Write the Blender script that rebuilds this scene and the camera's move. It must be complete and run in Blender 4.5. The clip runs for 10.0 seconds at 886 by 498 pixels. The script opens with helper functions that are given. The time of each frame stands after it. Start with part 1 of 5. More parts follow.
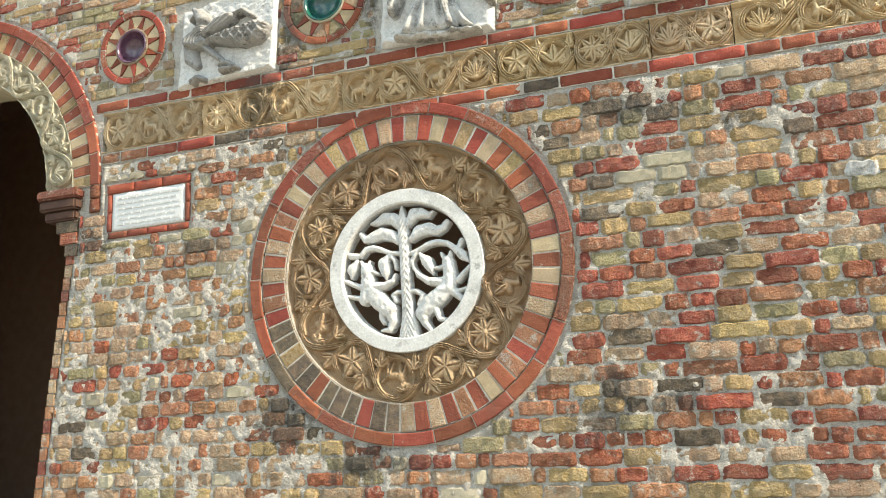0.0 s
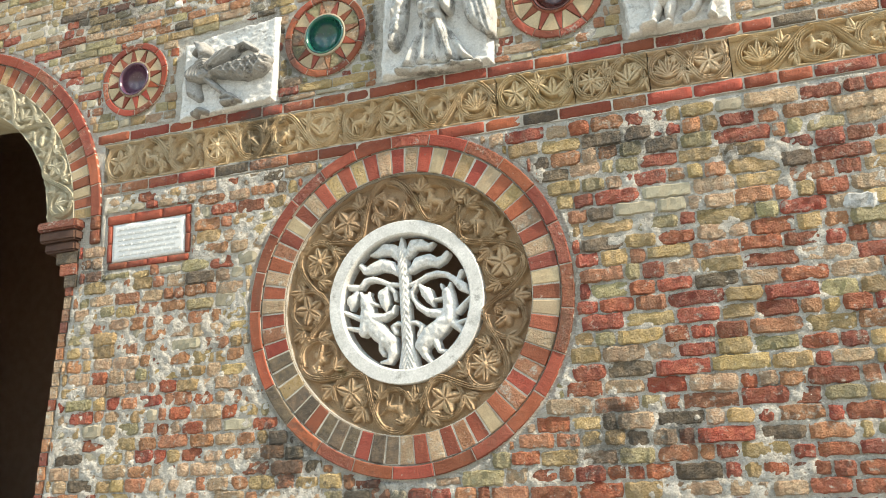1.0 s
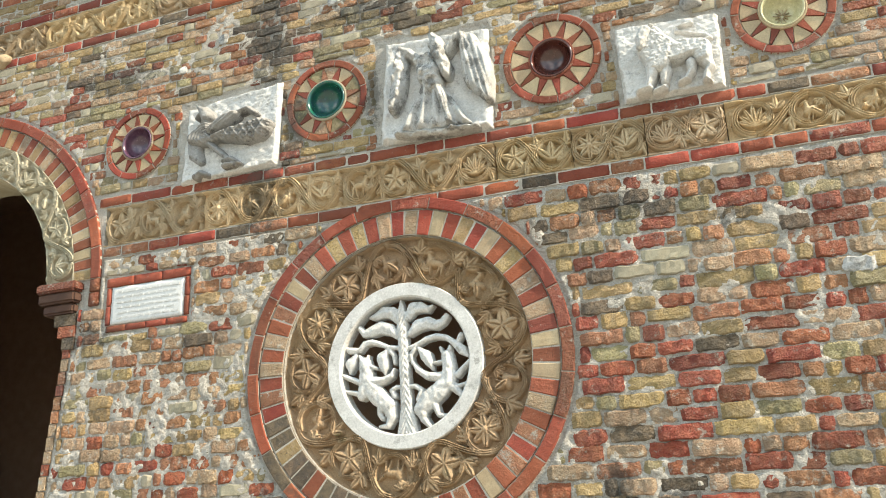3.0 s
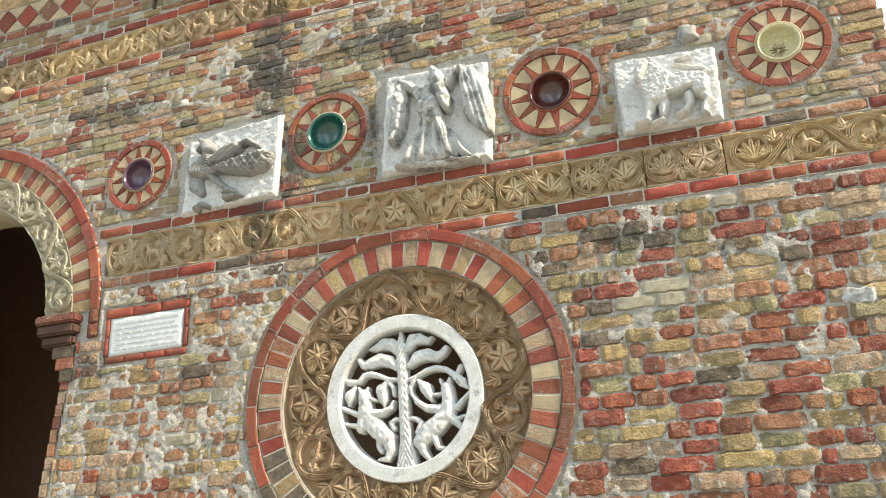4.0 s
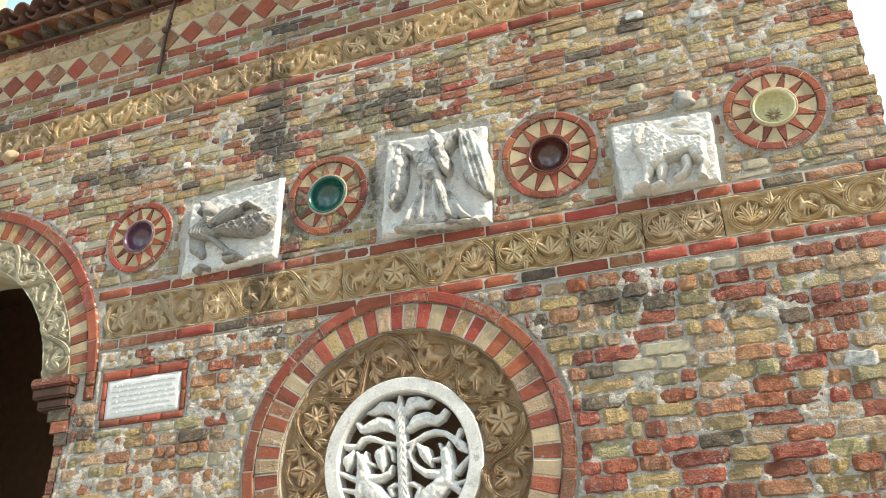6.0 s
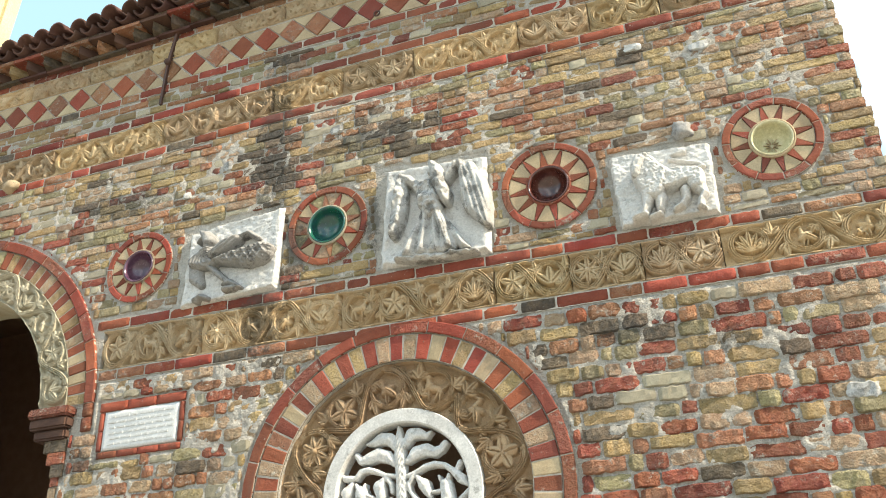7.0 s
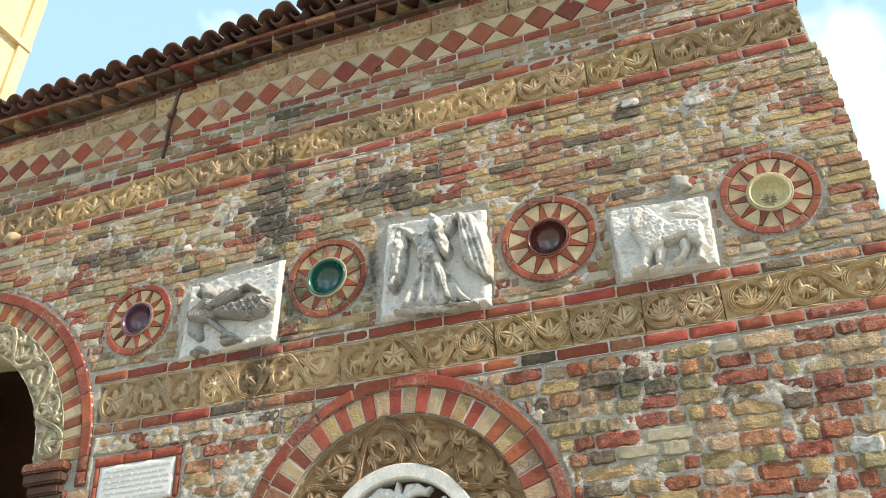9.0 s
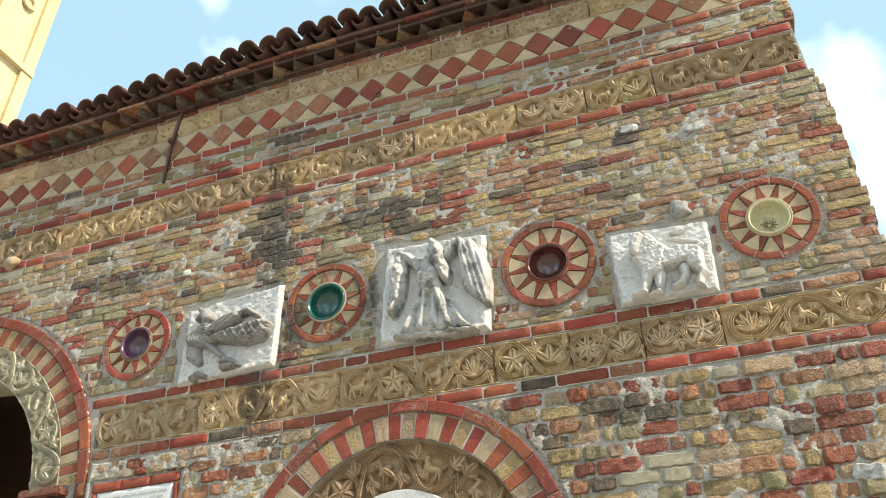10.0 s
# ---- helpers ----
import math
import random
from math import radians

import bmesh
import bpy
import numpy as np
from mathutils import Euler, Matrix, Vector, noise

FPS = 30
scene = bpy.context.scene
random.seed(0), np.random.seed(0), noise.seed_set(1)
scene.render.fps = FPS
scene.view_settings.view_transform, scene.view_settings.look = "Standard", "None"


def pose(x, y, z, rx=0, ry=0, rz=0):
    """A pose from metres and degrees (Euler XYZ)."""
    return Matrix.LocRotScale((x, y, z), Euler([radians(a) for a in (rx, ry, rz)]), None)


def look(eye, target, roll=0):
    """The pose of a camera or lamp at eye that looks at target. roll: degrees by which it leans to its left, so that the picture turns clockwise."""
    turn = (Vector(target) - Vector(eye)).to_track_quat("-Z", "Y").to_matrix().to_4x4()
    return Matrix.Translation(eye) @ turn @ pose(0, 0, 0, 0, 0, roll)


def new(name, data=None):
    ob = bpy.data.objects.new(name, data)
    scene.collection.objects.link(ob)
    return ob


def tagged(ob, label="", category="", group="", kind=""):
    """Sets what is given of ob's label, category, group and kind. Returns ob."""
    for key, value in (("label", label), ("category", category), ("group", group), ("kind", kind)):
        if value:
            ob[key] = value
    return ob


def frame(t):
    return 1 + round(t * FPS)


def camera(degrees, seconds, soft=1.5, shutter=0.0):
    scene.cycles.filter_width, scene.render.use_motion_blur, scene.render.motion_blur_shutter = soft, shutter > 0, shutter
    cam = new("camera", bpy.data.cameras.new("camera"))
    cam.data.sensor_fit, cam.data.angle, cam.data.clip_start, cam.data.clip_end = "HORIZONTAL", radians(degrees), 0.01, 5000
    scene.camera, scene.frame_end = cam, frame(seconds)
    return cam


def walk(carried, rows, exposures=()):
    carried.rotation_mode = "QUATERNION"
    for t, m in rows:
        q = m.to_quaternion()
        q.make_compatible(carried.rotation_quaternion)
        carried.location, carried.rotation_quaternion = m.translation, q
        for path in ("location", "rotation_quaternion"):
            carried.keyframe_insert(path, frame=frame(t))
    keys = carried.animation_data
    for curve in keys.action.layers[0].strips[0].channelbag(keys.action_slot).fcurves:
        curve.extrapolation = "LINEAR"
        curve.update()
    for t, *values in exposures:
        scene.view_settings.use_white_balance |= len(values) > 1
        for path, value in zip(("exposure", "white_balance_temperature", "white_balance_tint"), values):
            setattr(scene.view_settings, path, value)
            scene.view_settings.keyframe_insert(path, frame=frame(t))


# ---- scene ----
cam = camera(54.2, 10.0, soft=1.0)
EYE = (0.0, -4.2, 1.6)
TURNS = [
    (0.0, 102.320, 2.451, 19.709),
    (0.5, 103.328, 2.420, 19.698),
    (1.0, 104.400, 2.400, 19.687),
    (1.5, 105.436, 2.377, 19.671),
    (2.0, 106.487, 2.355, 19.653),
    (2.5, 107.505, 2.345, 19.647),
    (4.0, 110.620, 2.320, 19.605),
    (4.5, 111.620, 2.310, 19.600),
    (5.0, 112.660, 2.300, 19.585),
    (5.5, 113.690, 2.290, 19.575),
    (7.0, 116.725, 2.230, 19.522),
    (7.5, 117.640, 2.212, 19.504),
    (8.0, 118.530, 2.192, 19.485),
    (8.5, 119.350, 2.186, 19.477),
    (9.0, 120.203, 2.170, 19.464),
    (9.5, 121.034, 2.145, 19.442),
    (10.0, 121.847, 2.126, 19.418),
]
walk(cam, [(t, pose(*EYE, rx, ry, rz)) for t, rx, ry, rz in TURNS], exposures=[(0.0, 1.00), (5.0, 0.93), (7.5, 0.95), (10.0, 0.70)])

# ---- daylight: a sun that grazes the wall, and the open sky ----
SUN_EL, SUN_AZ = radians(42), radians(10.5)
to_sun = Vector((math.cos(SUN_EL) * math.cos(SUN_AZ), -math.cos(SUN_EL) * math.sin(SUN_AZ), math.sin(SUN_EL)))
sun_data = bpy.data.lights.new("sun", "SUN")
sun_data.energy, sun_data.angle, sun_data.color = 5.0, radians(0.6), (1.0, 0.87, 0.66)
sun = new("sun", sun_data)
sun.matrix_world = look(to_sun * 60, (0, 0, 0))

world = bpy.data.worlds.new("world")
scene.world = world
world.use_nodes = True
wn, wl = world.node_tree.nodes, world.node_tree.links
wn.clear()
sky = wn.new("ShaderNodeTexSky")
sky.sky_type, sky.sun_disc = "NISHITA", False
sky.sun_elevation, sky.sun_rotation = SUN_EL, math.atan2(to_sun.x, to_sun.y)
sky.air_density, sky.dust_density = 1.0, 1.2
cloud_pos = wn.new("ShaderNodeTexCoord")
cloud = wn.new("ShaderNodeTexNoise")
cloud.inputs["Scale"].default_value, cloud.inputs["Detail"].default_value = 2.6, 5.0
cloud_ramp = wn.new("ShaderNodeValToRGB")
cloud_ramp.color_ramp.elements[0].position, cloud_ramp.color_ramp.elements[1].position = 0.52, 0.64
cloud_mix = wn.new("ShaderNodeMix")
cloud_mix.data_type = "RGBA"
cloud_mix.inputs[7].default_value = (13.0, 13.4, 13.6, 1)
bg, wout = wn.new("ShaderNodeBackground"), wn.new("ShaderNodeOutputWorld")
bg.inputs["Strength"].default_value = 0.108
wl.new(cloud_pos.outputs["Generated"], cloud.inputs["Vector"])
wl.new(cloud.outputs["Fac"], cloud_ramp.inputs["Fac"])
wl.new(cloud_ramp.outputs["Color"], cloud_mix.inputs[0])
haze_mix = wn.new("ShaderNodeMix")
haze_mix.data_type = "RGBA"
haze_mix.inputs[0].default_value, haze_mix.inputs[7].default_value = 0.6, (4.4, 6.8, 7.8, 1)
wl.new(sky.outputs["Color"], haze_mix.inputs[6])
wl.new(haze_mix.outputs[2], cloud_mix.inputs[6])
wl.new(cloud_mix.outputs[2], bg.inputs["Color"])
wl.new(bg.outputs["Background"], wout.inputs["Surface"])


# ---- materials ----
# damp and lichen patches on the wall: x, z, half width, half height
DAMP = [(-0.42, 3.16, 0.20, 0.07), (-0.70, 1.66, 0.16, 0.10), (-0.32, 1.72, 0.12, 0.06), (0.05, 3.04, 0.12, 0.06), (-2.36, 4.02, 0.10, 0.24), (-1.83, 4.10, 0.06, 0.2), (-2.53, 4.85, 0.13, 0.75), (-2.56, 3.60, 0.15, 0.32), (-1.85, 4.70, 0.30, 0.12), (-2.42, 1.72, 0.24, 0.18), (-1.95, 1.48, 0.30, 0.10), (-0.62, 1.80, 0.10, 0.12), (-3.74, 2.86, 0.14, 0.12), (-3.7, 4.62, 0.35, 0.12)]
def material(name, base, other, rough=0.85, coarse=9.0, fine=120.0, bump=0.5, depth=0.006, vary=0.25, stain=None, stain_amount=0.0, stain_scale=3.0, spec=0.3, weather=0.0):
    """A weathered surface: two colours mixed at a coarse scale, grain, stains, and a change from piece to piece."""
    m = bpy.data.materials.new(name)
    m.use_nodes = True
    n, l = m.node_tree.nodes, m.node_tree.links
    bsdf = n["Principled BSDF"]
    bsdf.inputs["Specular IOR Level"].default_value = spec
    geo, info, coord = n.new("ShaderNodeNewGeometry"), n.new("ShaderNodeObjectInfo"), n.new("ShaderNodeTexCoord")
    add = n.new("ShaderNodeMath")
    add.operation = "ADD"
    l.new(geo.outputs["Random Per Island"], add.inputs[0])
    l.new(info.outputs["Random"], add.inputs[1])
    frac = n.new("ShaderNodeMath")
    frac.operation = "FRACT"
    l.new(add.outputs[0], frac.inputs[0])
    pos = geo.outputs["Position"]

    def noise_node(scale, detail, rough_value=0.6):
        t = n.new("ShaderNodeTexNoise")
        t.inputs["Scale"].default_value, t.inputs["Detail"].default_value, t.inputs["Roughness"].default_value = scale, detail, rough_value
        l.new(pos, t.inputs["Vector"])
        return t.outputs["Fac"]

    def ramp(src, a, b):
        r = n.new("ShaderNodeMapRange")
        r.inputs["From Min"].default_value, r.inputs["From Max"].default_value = a, b
        l.new(src, r.inputs["Value"])
        return r.outputs["Result"]

    def mix(fac, a, b, blend="MIX"):
        x = n.new("ShaderNodeMix")
        x.data_type, x.blend_type = "RGBA", blend
        for socket, value in ((0, fac), (6, a), (7, b)):
            if isinstance(value, (int, float)):
                x.inputs[socket].default_value = value
            elif isinstance(value, tuple):
                x.inputs[socket].default_value = (*value, 1)
            else:
                l.new(value, x.inputs[socket])
        return x.outputs[2]

    big, small = noise_node(coarse, 4), noise_node(fine, 5, 0.7)
    colour = mix(ramp(big, 0.35, 0.65), base, other)
    hsv = n.new("ShaderNodeHueSaturation")
    l.new(colour, hsv.inputs["Color"])
    l.new(ramp(frac.outputs[0], 0, 1), hsv.inputs["Value"])
    value_range = hsv.inputs["Value"].links[0].from_node
    value_range.inputs["To Min"].default_value, value_range.inputs["To Max"].default_value = 1 - vary, 1 + vary
    hue_mul = n.new("ShaderNodeMath")
    hue_mul.operation = "MULTIPLY"
    hue_mul.inputs[1].default_value = 7.31
    l.new(frac.outputs[0], hue_mul.inputs[0])
    hue_frac = n.new("ShaderNodeMath")
    hue_frac.operation = "FRACT"
    l.new(hue_mul.outputs[0], hue_frac.inputs[0])
    hue = ramp(hue_frac.outputs[0], 0, 1)
    hue.node.inputs["To Min"].default_value, hue.node.inputs["To Max"].default_value = 0.5 - 0.012 * vary, 0.5 + 0.05 * vary
    l.new(hue, hsv.inputs["Hue"])
    colour = hsv.outputs["Color"]
    grain = ramp(small, 0.3, 0.7)
    grain.node.inputs["To Min"].default_value, grain.node.inputs["To Max"].default_value = 0.78, 1.16
    grain_rgb = n.new("ShaderNodeCombineColor")
    for k in range(3):
        l.new(grain, grain_rgb.inputs[k])
    colour = mix(1.0, colour, grain_rgb.outputs[0], "MULTIPLY")
    if stain:
        patch = noise_node(stain_scale, 6, 0.72)
        lo = 0.70 - 0.3 * stain_amount
        f = ramp(patch, lo, lo + 0.12)
        colour = mix(f, colour, stain)
    if weather:
        shift = n.new("ShaderNodeMapping")
        shift.inputs["Scale"].default_value = (2.6, 1.0, 0.8)
        l.new(pos, shift.inputs["Vector"])
        run = n.new("ShaderNodeTexNoise")
        run.inputs["Scale"].default_value, run.inputs["Detail"].default_value, run.inputs["Roughness"].default_value = 1.7, 8, 0.72
        l.new(shift.outputs["Vector"], run.inputs["Vector"])
        f = ramp(run.outputs["Fac"], 0.56, 0.74)
        f.node.inputs["To Max"].default_value = weather
        colour = mix(f, colour, (0.075, 0.066, 0.05))
        wash = ramp(noise_node(0.8, 5), 0.35, 0.65)
        wash.node.inputs["To Max"].default_value = 0.16 * weather
        colour = mix(wash, colour, (0.40, 0.35, 0.26))
        ragged = noise_node(14.0, 9, 0.8)
        axes_node = n.new("ShaderNodeSeparateXYZ")
        l.new(pos, axes_node.inputs[0])

        def maths(op, a, b):
            t = n.new("ShaderNodeMath")
            t.operation = op
            for slot, value in ((0, a), (1, b)):
                if isinstance(value, (int, float)):
                    t.inputs[slot].default_value = value
                else:
                    l.new(value, t.inputs[slot])
            return t.outputs[0]

        if weather > 0.5:
            colour = mix(ramp(noise_node(62.0, 5, 0.75), 0.62, 0.76), colour, (0.48, 0.45, 0.39))
        colour = mix(ramp(noise_node(52.0, 4, 0.7), 0.64, 0.72), colour, (0.09, 0.08, 0.065))
        total = None
        for x, z, rx, rz in DAMP:
            dx = maths("DIVIDE", maths("SUBTRACT", axes_node.outputs["X"], x), rx)
            dz = maths("DIVIDE", maths("SUBTRACT", axes_node.outputs["Z"], z), rz)
            d = maths("SQRT", maths("ADD", maths("MULTIPLY", dx, dx), maths("MULTIPLY", dz, dz)), 0)
            total = d if total is None else maths("MINIMUM", total, d)
        torn = maths("ADD", total, maths("MULTIPLY", maths("SUBTRACT", ragged, 0.5), 5.0))
        f = ramp(torn, 1.0, 0.5)
        f.node.inputs["To Max"].default_value = min(0.80, 1.15 * weather)
        colour = mix(f, colour, (0.05, 0.047, 0.04))
    l.new(colour, bsdf.inputs["Base Color"])
    rr = ramp(small, 0.3, 0.7)
    rr.node.inputs["To Min"].default_value, rr.node.inputs["To Max"].default_value = max(0.05, rough - 0.14), min(1, rough + 0.1)
    l.new(rr, bsdf.inputs["Roughness"])
    b = n.new("ShaderNodeBump")
    b.inputs["Strength"].default_value, b.inputs["Distance"].default_value = bump, depth
    both = n.new("ShaderNodeMath")
    both.operation = "MULTIPLY_ADD"
    both.inputs[1].default_value = 0.35
    l.new(small, both.inputs[0])
    l.new(noise_node(fine * 0.28, 6, 0.68), both.inputs[2])
    l.new(both.outputs[0], b.inputs["Height"])
    l.new(b.outputs["Normal"], bsdf.inputs["Normal"])
    return m


DIRT = (0.045, 0.042, 0.038)
LIME = (0.52, 0.48, 0.41)
M_RED = material("red_brick", (0.29, 0.046, 0.026), (0.36, 0.095, 0.050), stain=LIME, stain_amount=0.42, stain_scale=22, vary=0.3, bump=1.0, depth=0.06, weather=0.6, rough=0.70, spec=0.4, coarse=24)
M_RUBBED = material("rubbed_red_brick", (0.195, 0.030, 0.018), (0.235, 0.048, 0.030), stain=LIME, stain_amount=0.22, stain_scale=26, vary=0.34, bump=0.9, depth=0.012, weather=0.5)
M_ORANGE = material("orange_brick", (0.38, 0.14, 0.066), (0.44, 0.205, 0.108), stain=LIME, stain_amount=0.5, stain_scale=20, vary=0.25, bump=1.0, depth=0.06, weather=0.6, rough=0.70, spec=0.4, coarse=24)
M_OCHRE = material("ochre_brick", (0.44, 0.285, 0.115), (0.50, 0.35, 0.19), stain=DIRT, stain_amount=0.12, stain_scale=11, vary=0.28, bump=1.0, depth=0.06, weather=0.6, rough=0.70, spec=0.4, coarse=24)
M_OLIVE = material("olive_brick", (0.36, 0.29, 0.14), (0.42, 0.35, 0.21), stain=LIME, stain_amount=0.2, stain_scale=9, vary=0.28, bump=1.0, depth=0.06, weather=0.6, rough=0.70, spec=0.4, coarse=24)
M_TAN = material("tan_brick", (0.46, 0.28, 0.17), (0.50, 0.36, 0.24), stain=LIME, stain_amount=0.5, stain_scale=20, vary=0.22, bump=1.0, depth=0.06, weather=0.6, rough=0.70, spec=0.4, coarse=24)
# dark for sooty bricks, and for the shade painted on the roundel's reveal
M_DARK = material("sooty_or_shaded_brick", (0.10, 0.075, 0.055), (0.20, 0.135, 0.085), stain=LIME, stain_amount=0.12, stain_scale=16, vary=0.3, bump=1.0, depth=0.06, weather=0.6, rough=0.70, spec=0.4, coarse=24)
M_PALE = material("pale_brick", (0.34, 0.30, 0.22), (0.29, 0.25, 0.18), stain=DIRT, stain_amount=0.05, stain_scale=16, vary=0.2, weather=0.7)
BRICKS = (M_RED, M_ORANGE, M_OCHRE, M_OLIVE, M_TAN, M_DARK, M_PALE)
M_MORTAR = material("lime_mortar", (0.50, 0.455, 0.395), (0.62, 0.58, 0.52), stain=(0.13, 0.12, 0.105), stain_amount=0.24, stain_scale=3.4, vary=0.0, bump=1.0, depth=0.05, fine=90, weather=0.5)
M_JOINT = material("pale_joint_mortar", (0.34, 0.30, 0.25), (0.46, 0.42, 0.36), vary=0.0, fine=90, bump=0.6, depth=0.006, weather=0.6)
M_TERRA = material("carved_terracotta", (0.43, 0.295, 0.155), (0.51, 0.39, 0.245), stain=(0.12, 0.10, 0.07), stain_amount=0.18, stain_scale=5, vary=0.16, fine=160, depth=0.004, rough=0.95, spec=0.1, weather=0.55)
M_TERRA_DULL = material("dull_terracotta", (0.36, 0.25, 0.15), (0.44, 0.34, 0.225), stain=(0.12, 0.105, 0.08), stain_amount=0.34, stain_scale=5, vary=0.14, fine=160, depth=0.004, rough=0.95, spec=0.1, weather=0.55)
M_TERRA_RING = material("brown_terracotta", (0.31, 0.20, 0.115), (0.39, 0.27, 0.165), stain=(0.10, 0.095, 0.045), stain_amount=0.28, stain_scale=4, vary=0.1, fine=160, depth=0.004, rough=0.95, spec=0.1, weather=0.55)
M_TERRA_PALE = material("pale_terracotta", (0.38, 0.33, 0.235), (0.44, 0.395, 0.30), stain=(0.25, 0.20, 0.13), stain_amount=0.2, stain_scale=6, vary=0.12, fine=160, depth=0.004, rough=0.95, spec=0.1)
M_MARBLE = material("weathered_marble", (0.49, 0.475, 0.45), (0.60, 0.585, 0.56), stain=(0.30, 0.29, 0.27), stain_amount=0.45, stain_scale=16, vary=0.0, fine=90, bump=0.7, depth=0.004, rough=0.7)
M_SOOT = material("sooty_marble", (0.22, 0.215, 0.205), (0.36, 0.35, 0.335), stain=(0.10, 0.095, 0.09), stain_amount=0.65, stain_scale=9, vary=0.0, fine=90, bump=0.8, depth=0.006, rough=0.7)
M_GREY_MARBLE = material("grey_marble", (0.36, 0.355, 0.34), (0.50, 0.49, 0.47), stain=(0.16, 0.155, 0.145), stain_amount=0.70, stain_scale=10, vary=0.0, fine=90, bump=0.8, depth=0.006, rough=0.7)
M_PLAQUE = material("white_marble", (0.60, 0.60, 0.59), (0.54, 0.54, 0.53), vary=0.0, fine=140, bump=0.3, depth=0.002, rough=0.6)
M_INK = material("worn_lettering", (0.44, 0.44, 0.43), (0.50, 0.50, 0.49), vary=0.0)
M_CREAM = material("cream_inlay", (0.34, 0.25, 0.155), (0.40, 0.31, 0.20), stain=DIRT, stain_amount=0.08, stain_scale=20, vary=0.16)
M_TILE = material("roof_tile", (0.065, 0.030, 0.024), (0.10, 0.050, 0.036), stain=DIRT, stain_amount=0.3, stain_scale=8, vary=0.3)
M_IRON = material("rusty_iron", (0.05, 0.03, 0.025), (0.10, 0.05, 0.035), rough=0.6, vary=0.0)
M_INSIDE = material("shaded_plaster", (0.34, 0.22, 0.15), (0.40, 0.27, 0.19), vary=0.0)
M_GROUND = material("gravel_ground", (0.26, 0.24, 0.20), (0.34, 0.31, 0.26), vary=0.0, coarse=2, fine=60)
M_TOWER = material("sunlit_brick", (0.58, 0.46, 0.26), (0.64, 0.52, 0.32), vary=0.1, coarse=0.6, fine=9)


def glaze(name, a, b, rough=0.12):
    m = material(name, a, b, rough=0.22, coarse=14, fine=60, bump=0.05, vary=0.0, spec=0.6)
    m.node_tree.nodes["Principled BSDF"].inputs["Coat Weight"].default_value = 0.25
    return m


# ---- building helpers ----
rng = random.Random(7)


def mesh_from(name, verts, faces, mats, smooth=True, index=None):
    me = bpy.data.meshes.new(name)
    me.from_pydata([tuple(v) for v in verts], [], [tuple(f) for f in faces])
    for m in mats if isinstance(mats, (list, tuple)) else (mats,):
        me.materials.append(m)
    me.polygons.foreach_set("use_smooth", [smooth] * len(me.polygons))
    if index is not None:
        me.polygons.foreach_set("material_index", index)
    me.update()
    return me


def part(name, me, parent=None, label="", at=None):
    """Links a mesh as one object, under a thing or a part."""
    ob = new(name, me)
    if parent:
        ob.parent = parent
    if at is not None:
        ob.matrix_basis = at
    return tagged(ob, label) if label else ob


def thing(name, label, category, group="", kind="", at=None):
    ob = new(name)
    ob.empty_display_size = 0.1
    if at is not None:
        ob.matrix_basis = at
    return tagged(ob, label, category, group, kind)


def box(x0, x1, y0, y1, z0, z1):
    v = [(x, y, z) for x in (x0, x1) for y in (y0, y1) for z in (z0, z1)]
    return v, [(0, 1, 3, 2), (4, 6, 7, 5), (0, 4, 5, 1), (2, 3, 7, 6), (0, 2, 6, 4), (1, 5, 7, 3)]


def slab_with_holes(loops, y0, y1):
    """A wall plate in the xz plane: the first loop is its outline, the others are openings right through it."""
    bm = bmesh.new()
    edges = []
    for loop in loops:
        vs = [bm.verts.new((x, y0, z)) for x, z in loop]
        edges += [bm.edges.new((vs[i], vs[(i + 1) % len(vs)])) for i in range(len(vs))]
    bmesh.ops.triangle_fill(bm, use_beauty=True, edges=edges, normal=(0, -1, 0))
    ret = bmesh.ops.extrude_face_region(bm, geom=bm.faces[:])
    for v in ret["geom"]:
        if isinstance(v, bmesh.types.BMVert):
            v.co.y = y1
    bmesh.ops.recalc_face_normals(bm, faces=bm.faces[:])
    return bm


def finish(bm, name, mat, smooth=False):
    me = bpy.data.meshes.new(name)
    bm.to_mesh(me)
    bm.free()
    me.materials.append(mat)
    me.polygons.foreach_set("use_smooth", [smooth] * len(me.polygons))
    return me


